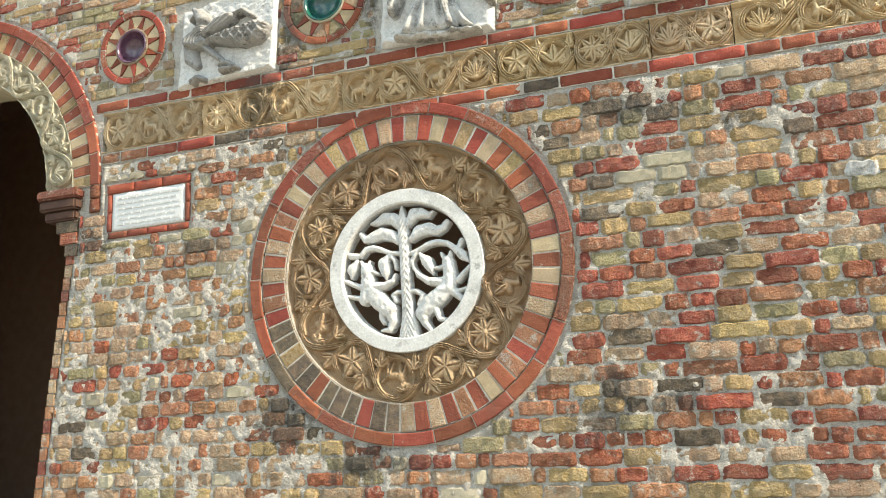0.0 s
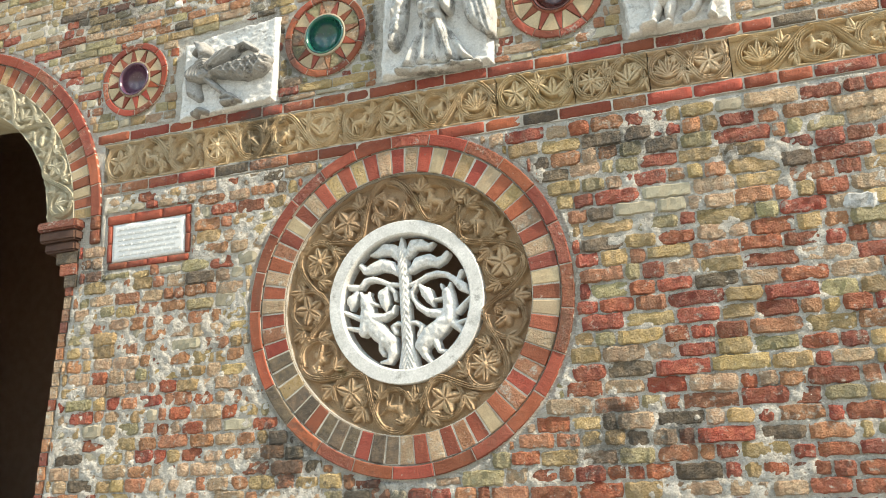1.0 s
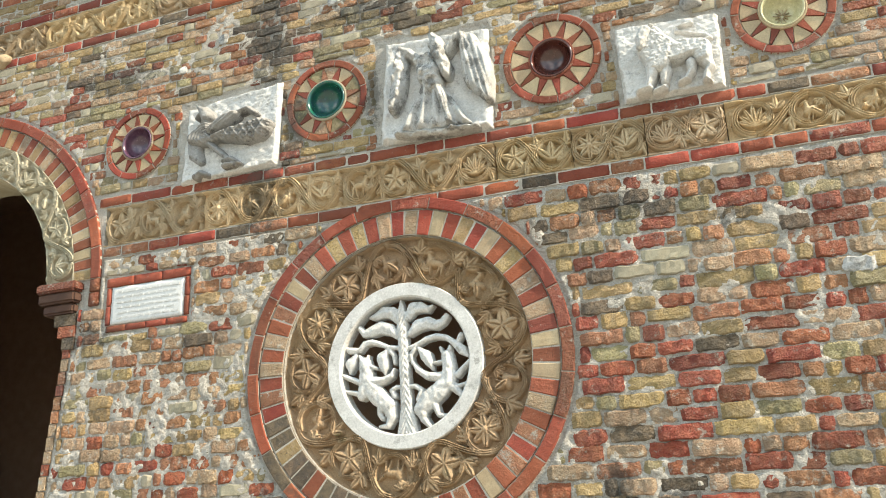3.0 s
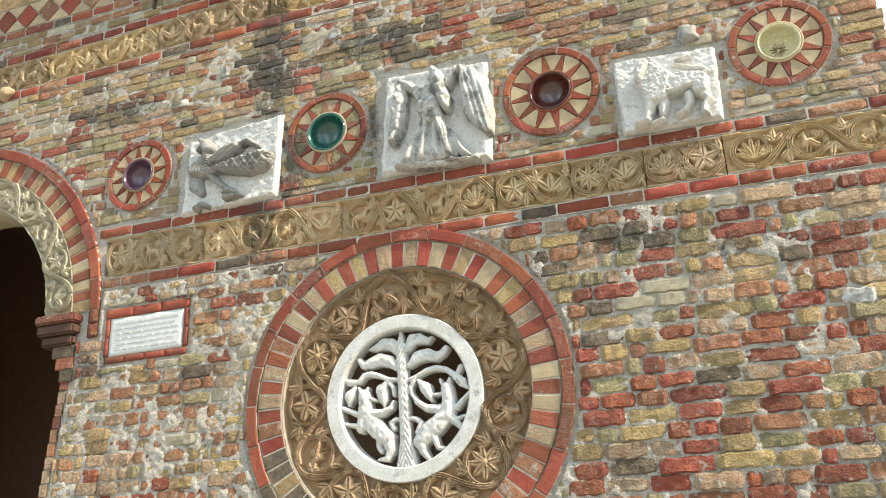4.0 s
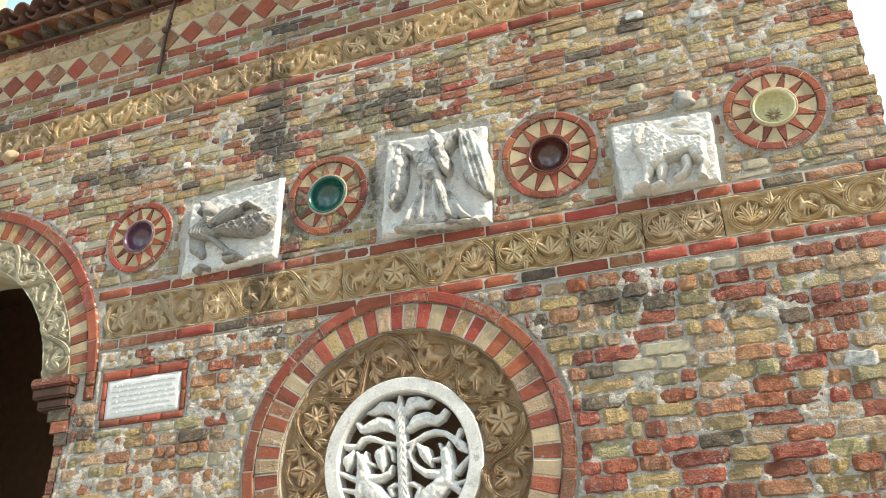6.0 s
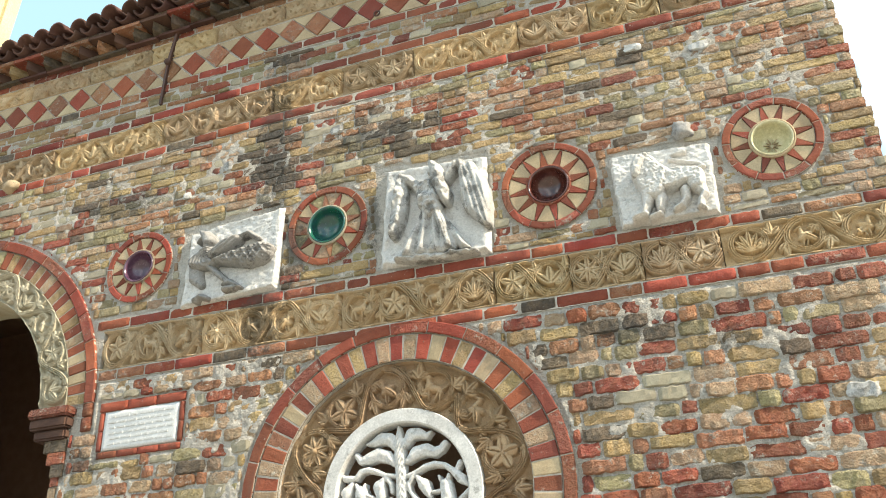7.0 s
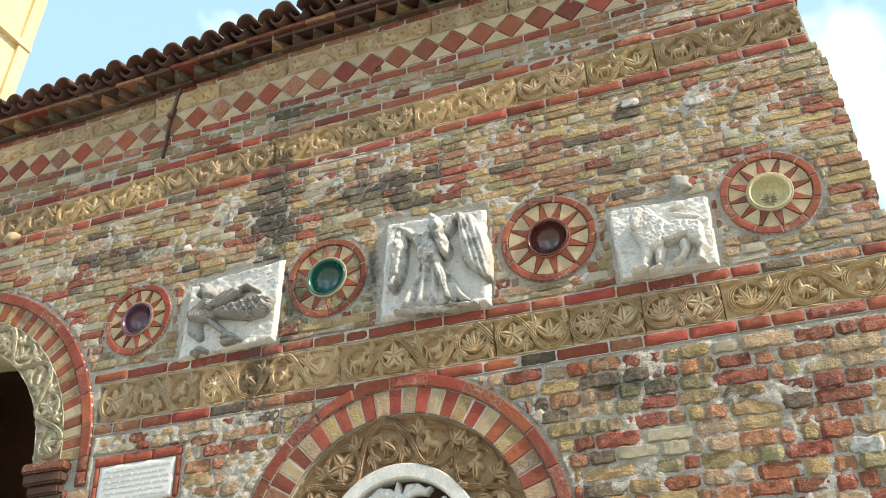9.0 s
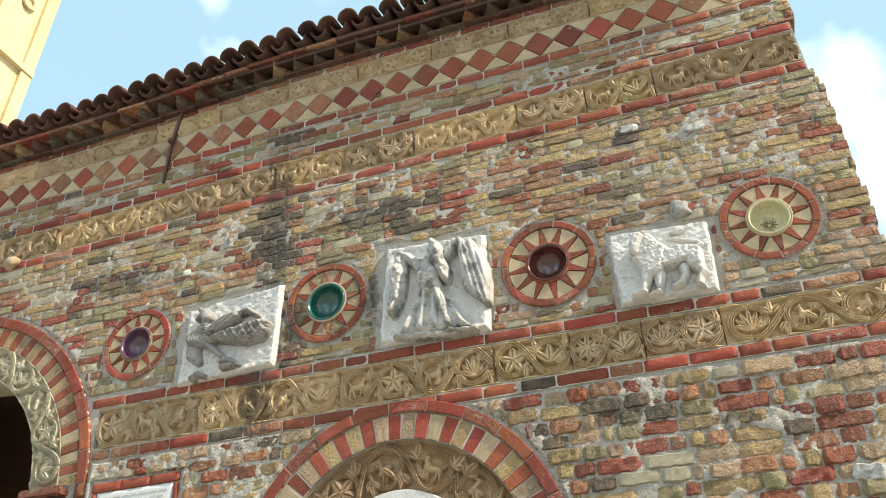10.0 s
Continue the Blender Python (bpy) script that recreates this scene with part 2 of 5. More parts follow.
def worn_brick(w, h, proud, r, back=0.03, wear=1.0):
    """A worn brick round the origin: its foot sits in the mortar (y = back), its lumpy face stands proud (y < 0)."""
    nx, nz = max(3, min(8, int(w / 0.026) + 1)), 4
    round_off = 0.10 * wear * r.uniform(0.5, 1.5)
    tilt_x, tilt_z = r.uniform(-0.10, 0.10) * wear, r.uniform(-0.14, 0.14) * wear
    edge_top, edge_low = [r.uniform(-1, 1) * 0.006 * wear for _ in range(nx + 1)], [r.uniform(-1, 1) * 0.006 * wear for _ in range(nx + 1)]
    verts, rim = [], []
    for i in range(nx + 1):
        for j in range(nz + 1):
            s, t = 2 * i / nx - 1, 2 * j / nz - 1
            border = i in (0, nx) or j in (0, nz)
            x, z = s * w / 2, t * h / 2
            x -= math.copysign(round_off * h * t * t * 0.8, s) * abs(s) ** 3
            z -= math.copysign(round_off * h * 0.5, t) * abs(s) ** (2 + 20 * w) * abs(t)
            z += (edge_top[i] if t > 0 else edge_low[i]) * abs(t)
            x += r.uniform(-1, 1) * 0.004 * wear
            if border:
                y = -proud * 0.72
            else:
                y = -proud * (1.0 + 0.10 * (1 - abs(t))) + r.uniform(-1, 1) * 0.0042 * wear + tilt_x * max(-0.05, min(0.05, x)) + tilt_z * z
                x, z = x * (1 + 0.30 / nx * abs(s)), z * 1.62
            verts.append((x, y, z))
    at = lambda i, j: i * (nz + 1) + j
    faces = [(at(i, j), at(i + 1, j), at(i + 1, j + 1), at(i, j + 1)) for i in range(nx) for j in range(nz)]
    rim = [at(i, 0) for i in range(nx + 1)] + [at(nx, j) for j in range(1, nz + 1)] + [at(i, nz) for i in range(nx - 1, -1, -1)] + [at(0, j) for j in range(nz - 1, 0, -1)]
    n0 = len(verts)
    verts += [(verts[k][0], back, verts[k][2]) for k in rim]
    m = len(rim)
    faces += [(rim[k], n0 + k, n0 + (k + 1) % m, rim[(k + 1) % m]) for k in range(m)]
    return verts, faces


def wedge(cx, cz, r0, r1, a0, a1, y_back, y_front, steps=2, bev=0.004, jitter=0.0, r=rng):
    """One stone of a ring in the xz plane, between two radii and two angles, with a softened face."""
    loop = [(r1, a0 + (a1 - a0) * i / steps) for i in range(steps + 1)] + [(r0, a1 - (a1 - a0) * i / steps) for i in range(steps + 1)]
    mr, ma = (r0 + r1) / 2, (a0 + a1) / 2
    y_front += r.uniform(-jitter, jitter)
    verts = []
    for inset, y in ((0, y_back), (0, y_front + bev * 0.8), (bev, y_front)):
        for rr, a in loop:
            q = rr - math.copysign(inset, rr - mr)
            b = a - math.copysign(inset / rr, a - ma) if a != ma else a
            jj = r.uniform(-jitter, jitter) * 0.5
            verts.append((cx + q * math.cos(b), y + jj, cz + q * math.sin(b)))
    n = len(loop)
    faces = [(k * n + i, k * n + (i + 1) % n, (k + 1) * n + (i + 1) % n, (k + 1) * n + i) for k in range(2) for i in range(n)]
    faces.append(tuple(range(2 * n, 3 * n)))
    return verts, faces


def height_sheet(name, height, u0, u1, v0, v1, step, mapping, mat, base=0.03, smooth=True):
    """A carved plate: height(U, V) over a fine net, laid out by mapping(u, v, h), with sides that go back into the wall."""
    nu, nv = max(2, int((u1 - u0) / step) + 1), max(2, int((v1 - v0) / step) + 1)
    U, V = np.meshgrid(np.linspace(u0, u1, nu), np.linspace(v0, v1, nv), indexing="ij")
    H = height(U, V)
    X, Y, Z = mapping(U, V, H)
    P = np.stack([X, Y, Z], -1).reshape(-1, 3)
    ids = np.arange(nu * nv).reshape(nu, nv)
    quads = np.stack([ids[:-1, :-1], ids[1:, :-1], ids[1:, 1:], ids[:-1, 1:]], -1).reshape(-1, 4)
    rim = np.concatenate([ids[:, 0], ids[-1, 1:], ids[-2::-1, -1], ids[0, -2:0:-1]])
    Xb, Yb, Zb = mapping(U, V, np.full_like(H, -base))
    B = np.stack([Xb, Yb, Zb], -1).reshape(-1, 3)[rim]
    n0, k = len(P), np.arange(len(rim))
    sides = np.stack([rim, n0 + k, n0 + (k + 1) % len(rim), np.roll(rim, -1)], -1)
    return mesh_from(name, np.concatenate([P, B]).tolist(), np.concatenate([quads, sides]).tolist(), mat, smooth)


def flat_map(u, v, h):
    return u, -h, v
# ---- the wall's layout (metres; x along the wall, z up; the face of the mortar is y = 0) ----
ARCH_X, ARCH_Z = -5.075, 3.236
ARCH_IN, ARCH_CARVED, ARCH_VOUS, ARCH_OUT = 0.955, 1.165, 1.300, 1.374
ROSE_X, ROSE_Z, ROSE_OUT, ROSE_VOUS, ROSE_IN = -1.690, 2.490, 0.923, 0.855, 0.705
WALL_LEFT, WALL_TOP = -9.5, 6.06


def edge_x(z):
    return 0.95 - 0.036 * (z - 3.79)


def jamb_x(z):
    return -3.93 - 0.105 * (2.8 - z)


def frieze_bot(x):
    return 3.415 - 0.006 * x


def frieze_top(x):
    return 3.636 - 0.019 * x


def bend(x):
    """The upper bands have settled towards the doorway."""
    t = np.clip((np.asarray(x) + 4.3) / 2.1, 0, 1)
    return -0.085 * (1 - t * t * (3 - 2 * t))


def upper_bot(x):
    return 5.088 + 0.65 * bend(x)


def upper_top(x):
    return 5.323 + 0.70 * bend(x)


def dia_bot(x):
    return 5.658 + bend(x)


def dia_top(x):
    return 5.874 + bend(x)


def top_bot(x):
    return dia_top(x) + 0.010


def top_top(x):
    return dia_top(x) + 0.165


def eave(x):
    return 6.125 + 1.1 * bend(x)


DISCS = [(-3.492, 4.120, 0.250, 0.112), (-2.130, 4.135, 0.266, 0.124), (-0.750, 4.092, 0.275, 0.118), (0.451, 4.092, 0.252, 0.108)]
RELIEFS = {
    "peacock": ((-3.137, 4.296), (-2.453, 4.354), (-2.483, 3.794), (-3.159, 3.774)),
    "eagle": ((-1.754, 4.455), (-1.110, 4.394), (-1.115, 3.757), (-1.798, 3.785)),
    "lion": ((-0.403, 4.205), (0.142, 4.172), (0.127, 3.739), (-0.389, 3.752)),
}
PLAQUE = (-3.600, -3.075, 2.920, 3.157)

# ---- ground, wall, room behind ----
v, f = box(-400, 400, -400, 400, -0.3, 0.0)
tagged(part("ground", mesh_from("ground", v, f, M_GROUND, False)), "pale gravel ground in front of the old wall", "ground", kind="structure")

arch_loop = [(-4.24, 0.0), (jamb_x(2.8), 2.8), (-3.91, ARCH_Z)]
arch_loop += [(ARCH_X + ARCH_CARVED * math.cos(a), ARCH_Z + ARCH_CARVED * math.sin(a)) for a in np.linspace(0, math.pi, 49)]
arch_loop += [(2 * ARCH_X + 3.91, ARCH_Z), (2 * ARCH_X - jamb_x(2.8), 2.8), (2 * ARCH_X + 4.24, 0.0)]
outline = [(edge_x(0) - 0.03, 0.0), (edge_x(WALL_TOP) - 0.03, WALL_TOP), (WALL_LEFT, WALL_TOP), (WALL_LEFT, 0.0), arch_loop[-1]] + arch_loop[-2:0:-1] + [arch_loop[0]]
rose_loop = [(ROSE_X + ROSE_IN * math.cos(a), ROSE_Z + ROSE_IN * math.sin(a)) for a in np.linspace(0, 2 * math.pi, 96, endpoint=False)]
dish_loops = [[(x + r * math.cos(a), z + r * math.sin(a)) for a in np.linspace(0, 2 * math.pi, 40, endpoint=False)] for x, z, _, r in DISCS]
band_loops = []
for low, high, xa, xb in ((frieze_bot, frieze_top, -3.703, 0.895), (upper_bot, upper_top, -5.69, 0.845), (top_bot, top_top, -5.87, 0.795)):
    along = np.linspace(xa, xb, 40)
    band_loops.append([(float(q), float(low(q)) + 0.004) for q in along] + [(float(q), float(high(q)) - 0.004) for q in along[::-1]])
bm = slab_with_holes([outline, rose_loop] + dish_loops + band_loops, 0.0, 0.5)
wall = part("wall_front", finish(bm, "wall_front", M_MORTAR))
tagged(wall, "weathered brick wall with lime mortar and dark damp stains", "wall", kind="structure")

for name, b in (("wall_back", (WALL_LEFT, 0.75, 4.2, 4.5, 0, 6.0)), ("wall_left", (WALL_LEFT, WALL_LEFT + 0.3, 0.5, 4.2, 0, 6.0)), ("wall_right", (0.45, 0.75, 0.5, 4.2, 0, 6.0))):
    v, f = box(*b)
    tagged(part(name, mesh_from(name, v, f, M_INSIDE, False)), "dim plastered inner wall of the porch", "wall", kind="structure")
v, f = box(WALL_LEFT, 0.75, 0.5, 4.5, 6.0, 6.25)
tagged(part("ceiling", mesh_from("ceiling", v, f, M_INSIDE, False)), "dark porch ceiling", "ceiling", kind="structure")

# ---- carved work ----


def value_noise(u, v, scale, seed=0):
    """Smooth noise in -1..1 over arrays."""
    a = np.asarray(u) * scale + seed * 17.3
    b = np.asarray(v) * scale + seed * 5.7
    i, j = np.floor(a), np.floor(b)
    s, t = a - i, b - j
    s, t = s * s * (3 - 2 * s), t * t * (3 - 2 * t)

    def h(p, q):
        x = np.sin(p * 127.1 + q * 311.7 + seed * 74.7) * 43758.5453
        return (x - np.floor(x)) * 2 - 1

    return (h(i, j) * (1 - s) + h(i + 1, j) * s) * (1 - t) + (h(i, j + 1) * (1 - s) + h(i + 1, j + 1) * s) * t


def strand(d, half, rise, grooves=2):
    """The cross-section of a carved vine: a rounded band with fine grooves."""
    q = np.clip(np.abs(d) / half, 0, 1)
    return rise * (0.40 + 0.60 * np.abs(np.cos(q * math.pi * 1.5))) * (1 - q ** 8) ** 0.5 * (q < 1)


def dome(U, V, x, y, rx, ry, turn, rise):
    c, s = math.cos(turn), math.sin(turn)
    a, b = ((U - x) * c + (V - y) * s) / rx, (-(U - x) * s + (V - y) * c) / ry
    return rise * np.clip(1 - a * a - b * b, 0, 1) ** 0.36


def limb(U, V, x0, y0, x1, y1, r0, r1, rise):
    """A tapered round limb."""
    dx, dy = x1 - x0, y1 - y0
    t = np.clip(((U - x0) * dx + (V - y0) * dy) / (dx * dx + dy * dy), 0, 1)
    d = np.hypot(U - x0 - t * dx, V - y0 - t * dy)
    r = r0 + (r1 - r0) * t
    return rise * np.clip(1 - (d / r) ** 2, 0, 1) ** 0.36 * (0.5 + 0.5 * r / max(r0, r1))


def leaf(U, V, x, y, length, width, turn, rise):
    c, s = math.cos(turn), math.sin(turn)
    a, b = ((U - x) * c + (V - y) * s) / length, (-(U - x) * s + (V - y) * c) / width
    w = np.sqrt(np.clip(a * (1 - a) * 4, 0, 1))
    inside = (a > 0) & (a < 1) & (np.abs(b) < w)
    q = np.abs(b) / np.maximum(w, 1e-6)
    return np.where(inside, rise * (0.55 + 0.45 * np.sqrt(np.clip(1 - q * q, 0, 1))) * (1 - 0.35 * (q < 0.16)), 0)


def motif(U, V, x, y, size, kind, rise, flip=1):
    """What fills one medallion of a scroll."""
    H = np.zeros_like(U)
    add = lambda h: np.maximum(H, h, out=H)
    if kind == "rosette":
        for k in range(8):
            add(leaf(U, V, x, y, size, size * 0.24, k * math.pi / 4, rise))
        add(dome(U, V, x, y, size * 0.26, size * 0.26, 0, rise * 1.2))
    elif kind == "star":
        for k in range(5):
            add(leaf(U, V, x, y, size, size * 0.34, k * 2 * math.pi / 5 + math.pi / 2, rise))
    elif kind == "palmette":
        for k in range(-3, 4):
            add(leaf(U, V, x, y - size * 0.7, size * (1.7 - 0.16 * abs(k)), size * 0.2, math.pi / 2 + k * 0.36, rise))
    elif kind == "beast":
        add(dome(U, V, x, y - 0.05 * size, 0.62 * size, 0.27 * size, 0.1 * flip, rise))
        add(dome(U, V, x - flip * 0.38 * size, y, 0.3 * size, 0.36 * size, 0, rise * 1.05))
        add(limb(U, V, x - flip * 0.4 * size, y + 0.1 * size, x - flip * 0.58 * size, y + 0.52 * size, 0.22 * size, 0.15 * size, rise))
        add(limb(U, V, x - flip * 0.5 * size, y + 0.58 * size, x - flip * 0.86 * size, y + 0.42 * size, 0.17 * size, 0.1 * size, rise))
        for k, lean in ((-0.5, -0.2), (-0.3, 0.05), (0.36, -0.1), (0.52, 0.12)):
            add(limb(U, V, x + flip * k * size, y - 0.15 * size, x + flip * (k + lean) * size, y - 0.78 * size, 0.13 * size, 0.07 * size, rise * 0.9))
        add(limb(U, V, x + flip * 0.55 * size, y + 0.05 * size, x + flip * 0.85 * size, y + 0.5 * size, 0.09 * size, 0.06 * size, rise * 0.8))
    elif kind == "bird":
        add(dome(U, V, x, y, 0.56 * size, 0.3 * size, 0.5 * flip, rise))
        add(limb(U, V, x - flip * 0.2 * size, y + 0.1 * size, x - flip * 0.25 * size, y + 0.65 * size, 0.2 * size, 0.14 * size, rise))
        add(limb(U, V, x - flip * 0.25 * size, y + 0.68 * size, x - flip * 0.62 * size, y + 0.55 * size, 0.13 * size, 0.04 * size, rise))
        add(leaf(U, V, x - flip * 0.05 * size, y + 0.05 * size, 0.95 * size, 0.22 * size, -0.7 if flip > 0 else math.pi + 0.7, rise * 1.2))
        for k in (-0.12, 0.12):
            add(limb(U, V, x + k * size, y - 0.2 * size, x + k * size - flip * 0.1 * size, y - 0.75 * size, 0.08 * size, 0.06 * size, rise * 0.8))
    else:
        for k in range(3):
            add(leaf(U, V, x, y - size * 0.5, size * 1.4, size * 0.3, math.pi / 2 + (k - 1) * 0.8, rise))
    return H


def scroll(U, V, centres, kinds, mid, R, rise=0.022, rim=0.0, seed=0, wear=0.3, half=0.0185):
    """A running three-stranded vine that throws a coiled shoot round each figure, with leaves in the corners."""
    H = 0.0022 * value_noise(U, V, 60, seed)
    r = random.Random(seed * 31 + len(centres) * 7 + 3)
    for i, (c0, kind) in enumerate(zip(centres, kinds)):
        c, Ri, m0 = c0 + r.uniform(-0.07, 0.07) * R, R * r.uniform(0.88, 0.99), mid + r.uniform(-0.03, 0.03) * R
        near = np.abs(U[:, 0] - c) < 2.8 * R
        lean, opening = r.uniform(-0.4, 0.4), r.uniform(0.80, 0.92)
        if not near.any():
            continue
        u, w = U[near], V[near]
        h = H[near]
        up = 1 if (i + seed) % 2 else -1
        d, a = np.hypot(u - c, w - m0), np.arctan2(w - m0, u - c)
        s = np.mod((a - up * math.pi / 2) * up, 2 * math.pi) / (2 * math.pi)
        coil = strand(d - Ri * (1.0 - 0.20 * s), half * (1.0 - 0.35 * s), rise)
        h = np.maximum(h, np.where(s < opening, coil, 0))
        end = up * math.pi / 2 + up * 2 * math.pi * opening
        for k in (-0.6, 0.2, 1.0):
            h = np.maximum(h, leaf(u, w, c + 0.80 * Ri * math.cos(end), m0 + 0.80 * Ri * math.sin(end), 0.40 * R, 0.13 * R, end + math.pi + up * k, rise * 0.9))
        nxt = centres[i + 1] if i + 1 < len(centres) else c0 + 2.25 * R
        t = np.clip((u - c0) / (nxt - c0), 0, 1)
        path = mid + up * (R + 0.004) * np.cos(t * math.pi)
        slope = up * R * math.pi / (nxt - c0) * np.sin(t * math.pi)
        h = np.maximum(h, np.where((u >= c0) & (u <= nxt), strand((w - path) / np.sqrt(1 + slope ** 2), half, rise * 1.05), 0))
        m = (c0 + nxt) / 2
        for side in (1, -1):
            for k, long in ((-0.75 + lean, 0.62), (0.05 + lean, 0.78), (0.8 + lean, 0.55)):
                h = np.maximum(h, leaf(u, w, m + side * up * 0.30 * R, mid + side * 0.30 * R, long * R, 0.17 * R, side * math.pi / 2 - side * up * k, rise * 0.9))
        h = np.maximum(h, motif(u, w, c, m0, R * 0.74, kind, rise * 0.92, 1 if i % 2 else -1))
        H[near] = h
    lost = np.clip(value_noise(U, V, 7, seed + 3) - (1 - wear), 0, 0.25) * 3
    H = H * (1 - np.clip(lost, 0, 0.75)) + 0.0018 * value_noise(U, V, 130, seed + 5) + 0.0015 * value_noise(U, V, 45, seed + 6)
    if rim:
        e = np.minimum(V - V.min(), V.max() - V)
        H = np.maximum(H, np.where(e < rim * 0.6, rise * (0.75 + 0.2 * value_noise(U, V, 30, seed)), 0))
    return H


def band_map(bottom, top, span, y=0.0):
    def mapping(u, v, h):
        return u, y - h, bottom(u) + v / span * (top(u) - bottom(u))
    return mapping


def carved_band(name, label, joints, motifs, bottom, top, span, mats, rise, R, proud=0.006, step=0.0032, wear=0.3):
    frieze = thing(name, label, "frieze")
    for i, (a, b) in enumerate(zip(joints, joints[1:])):
        inside = [(c, k) for c, k in motifs if a - 0.02 < c < b + 0.02]
        cs, ks = [c for c, k in inside], [k for c, k in inside]
        me = height_sheet("panel", lambda U, V: scroll(U, V, cs, ks, span / 2, R, rise, 0.012, i, wear), a + 0.0025, b - 0.0025, 0.003, span - 0.003, step,
                          band_map(bottom, top, span, -proud), mats[i % len(mats)], 0.05)
        part("panel", me, frieze)
    return frieze


def spread(a, b, n):
    return [a + (b - a) * (i + 0.5) / n for i in range(n)]
# ---- carved friezes ----
MAIN_JOINTS = [-3.705, -2.985, -2.045, -1.113, -0.690, -0.303, 0.097, 0.905]
MAIN_KINDS = iter(("star", "beast", "bird", "rosette", "bird", "bird", "trefoil", "beast", "star", "beast", "palmette", "star", "trefoil", "rosette", "trefoil", "palmette", "star", "palmette", "bird", "bird"))
MAIN_MOTIFS = [(c, next(MAIN_KINDS)) for (a, b), n in zip(zip(MAIN_JOINTS, MAIN_JOINTS[1:]), (3, 4, 4, 2, 2, 2, 3)) for c in spread(a, b, n)]
carved_band("carved_frieze", "tan carved terracotta frieze with vine scrolls, animals and rosettes", MAIN_JOINTS, MAIN_MOTIFS, frieze_bot, frieze_top, 0.23,
            (M_TERRA_DULL, M_TERRA, M_TERRA, M_TERRA, M_TERRA_DULL, M_TERRA_DULL, M_TERRA), 0.048, 0.101, proud=-0.032)
UP_JOINTS = [-5.7, -5.2, -4.4, -3.45, -2.58, -2.06, -1.55, -0.845, -0.40, 0.025, 0.86]
UP_MOTIFS = [(c, rng.choice(("beast", "bird", "rosette", "star", "trefoil", "bird"))) for a, b in zip(UP_JOINTS, UP_JOINTS[1:]) for c in spread(a + 0.01, b - 0.01, max(2, round((b - a) / 0.24)))]
carved_band("carved_frieze", "brown carved terracotta frieze with twisting vines and beasts", UP_JOINTS, UP_MOTIFS, upper_bot, upper_top, 0.24, (M_TERRA, M_TERRA_DULL), 0.046, 0.103, proud=-0.030)
TOP_JOINTS = [-5.88 + 0.56 * i for i in range(13)]
TOP_MOTIFS = [(c, rng.choice(("rosette", "trefoil", "star"))) for a, b in zip(TOP_JOINTS, TOP_JOINTS[1:]) for c in spread(a, b, 3)]
TOP_JOINTS[-1] = 0.80
carved_band("carved_frieze", "pale worn terracotta frieze of small interlaced circles", TOP_JOINTS, TOP_MOTIFS, top_bot, top_top, 0.155, (M_TERRA_DULL, M_TERRA, M_TERRA_DULL), 0.034, 0.066, proud=-0.016, wear=0.5, step=0.004)


# ---- lines of red brick along the friezes ----
def brick_line(label, x0, x1, low, high, lengths, mats, proud=0.012):
    line = thing("brick_course", label, "brick course")
    xs = np.linspace(x0, x1, 60)
    vs = [(float(q), y, float(fn(q))) for y in (0.02, -proud * 0.55) for fn in (low, high) for q in xs]
    k = len(xs)
    fs = [(2 * k + i, 2 * k + i + 1, 3 * k + i + 1, 3 * k + i) for i in range(k - 1)] + [(i, i + 1, 2 * k + i + 1, 2 * k + i) for i in range(k - 1)] + [(k + i, 3 * k + i, 3 * k + i + 1, k + i + 1) for i in range(k - 1)]
    part("mortar_bed", mesh_from("mortar_bed", vs, fs, M_JOINT, False), line)
    x = x0
    while x < x1 - 0.04:
        w = min(rng.uniform(*lengths), x1 - x)
        c = x + w / 2
        vs, fs = worn_brick(w - 0.009, high(c) - low(c) - 0.010, proud + rng.uniform(-0.004, 0.004), rng, wear=0.4)
        ob = part("brick", mesh_from("brick", vs, fs, rng.choice(mats)), line)
        ob.matrix_basis = pose(c, 0, (low(c) + high(c)) / 2)
        x += w
    return line


REDS = (M_RUBBED, M_RUBBED, M_RUBBED, M_RUBBED, M_RUBBED, M_RUBBED, M_RED, M_ORANGE, M_DARK)
above = lambda fn, d: (lambda x: fn(x) + d)
RED_TEXT = "line of dark red bricks along the carved frieze"
brick_line(RED_TEXT, -3.76, 0.91, above(frieze_top, 0.004), above(frieze_top, 0.072), (0.14, 0.30), REDS)
brick_line(RED_TEXT, -3.70, 0.91, above(frieze_bot, -0.074), above(frieze_bot, -0.004), (0.12, 0.28), REDS)
brick_line(RED_TEXT, -6.9, 0.86, above(upper_top, 0.004), above(upper_top, 0.074), (0.14, 0.30), REDS)
brick_line(RED_TEXT, -6.9, 0.87, above(upper_bot, -0.076), above(upper_bot, -0.004), (0.14, 0.30), REDS)
brick_line(RED_TEXT, -6.9, 0.85, above(dia_bot, -0.072), above(dia_bot, -0.004), (0.14, 0.28), REDS)
brick_line("line of orange red bricks under the eaves", -7.0, 0.84, above(top_top, 0.004), above(top_top, 0.062), (0.14, 0.28), (M_ORANGE, M_RED, M_ORANGE))

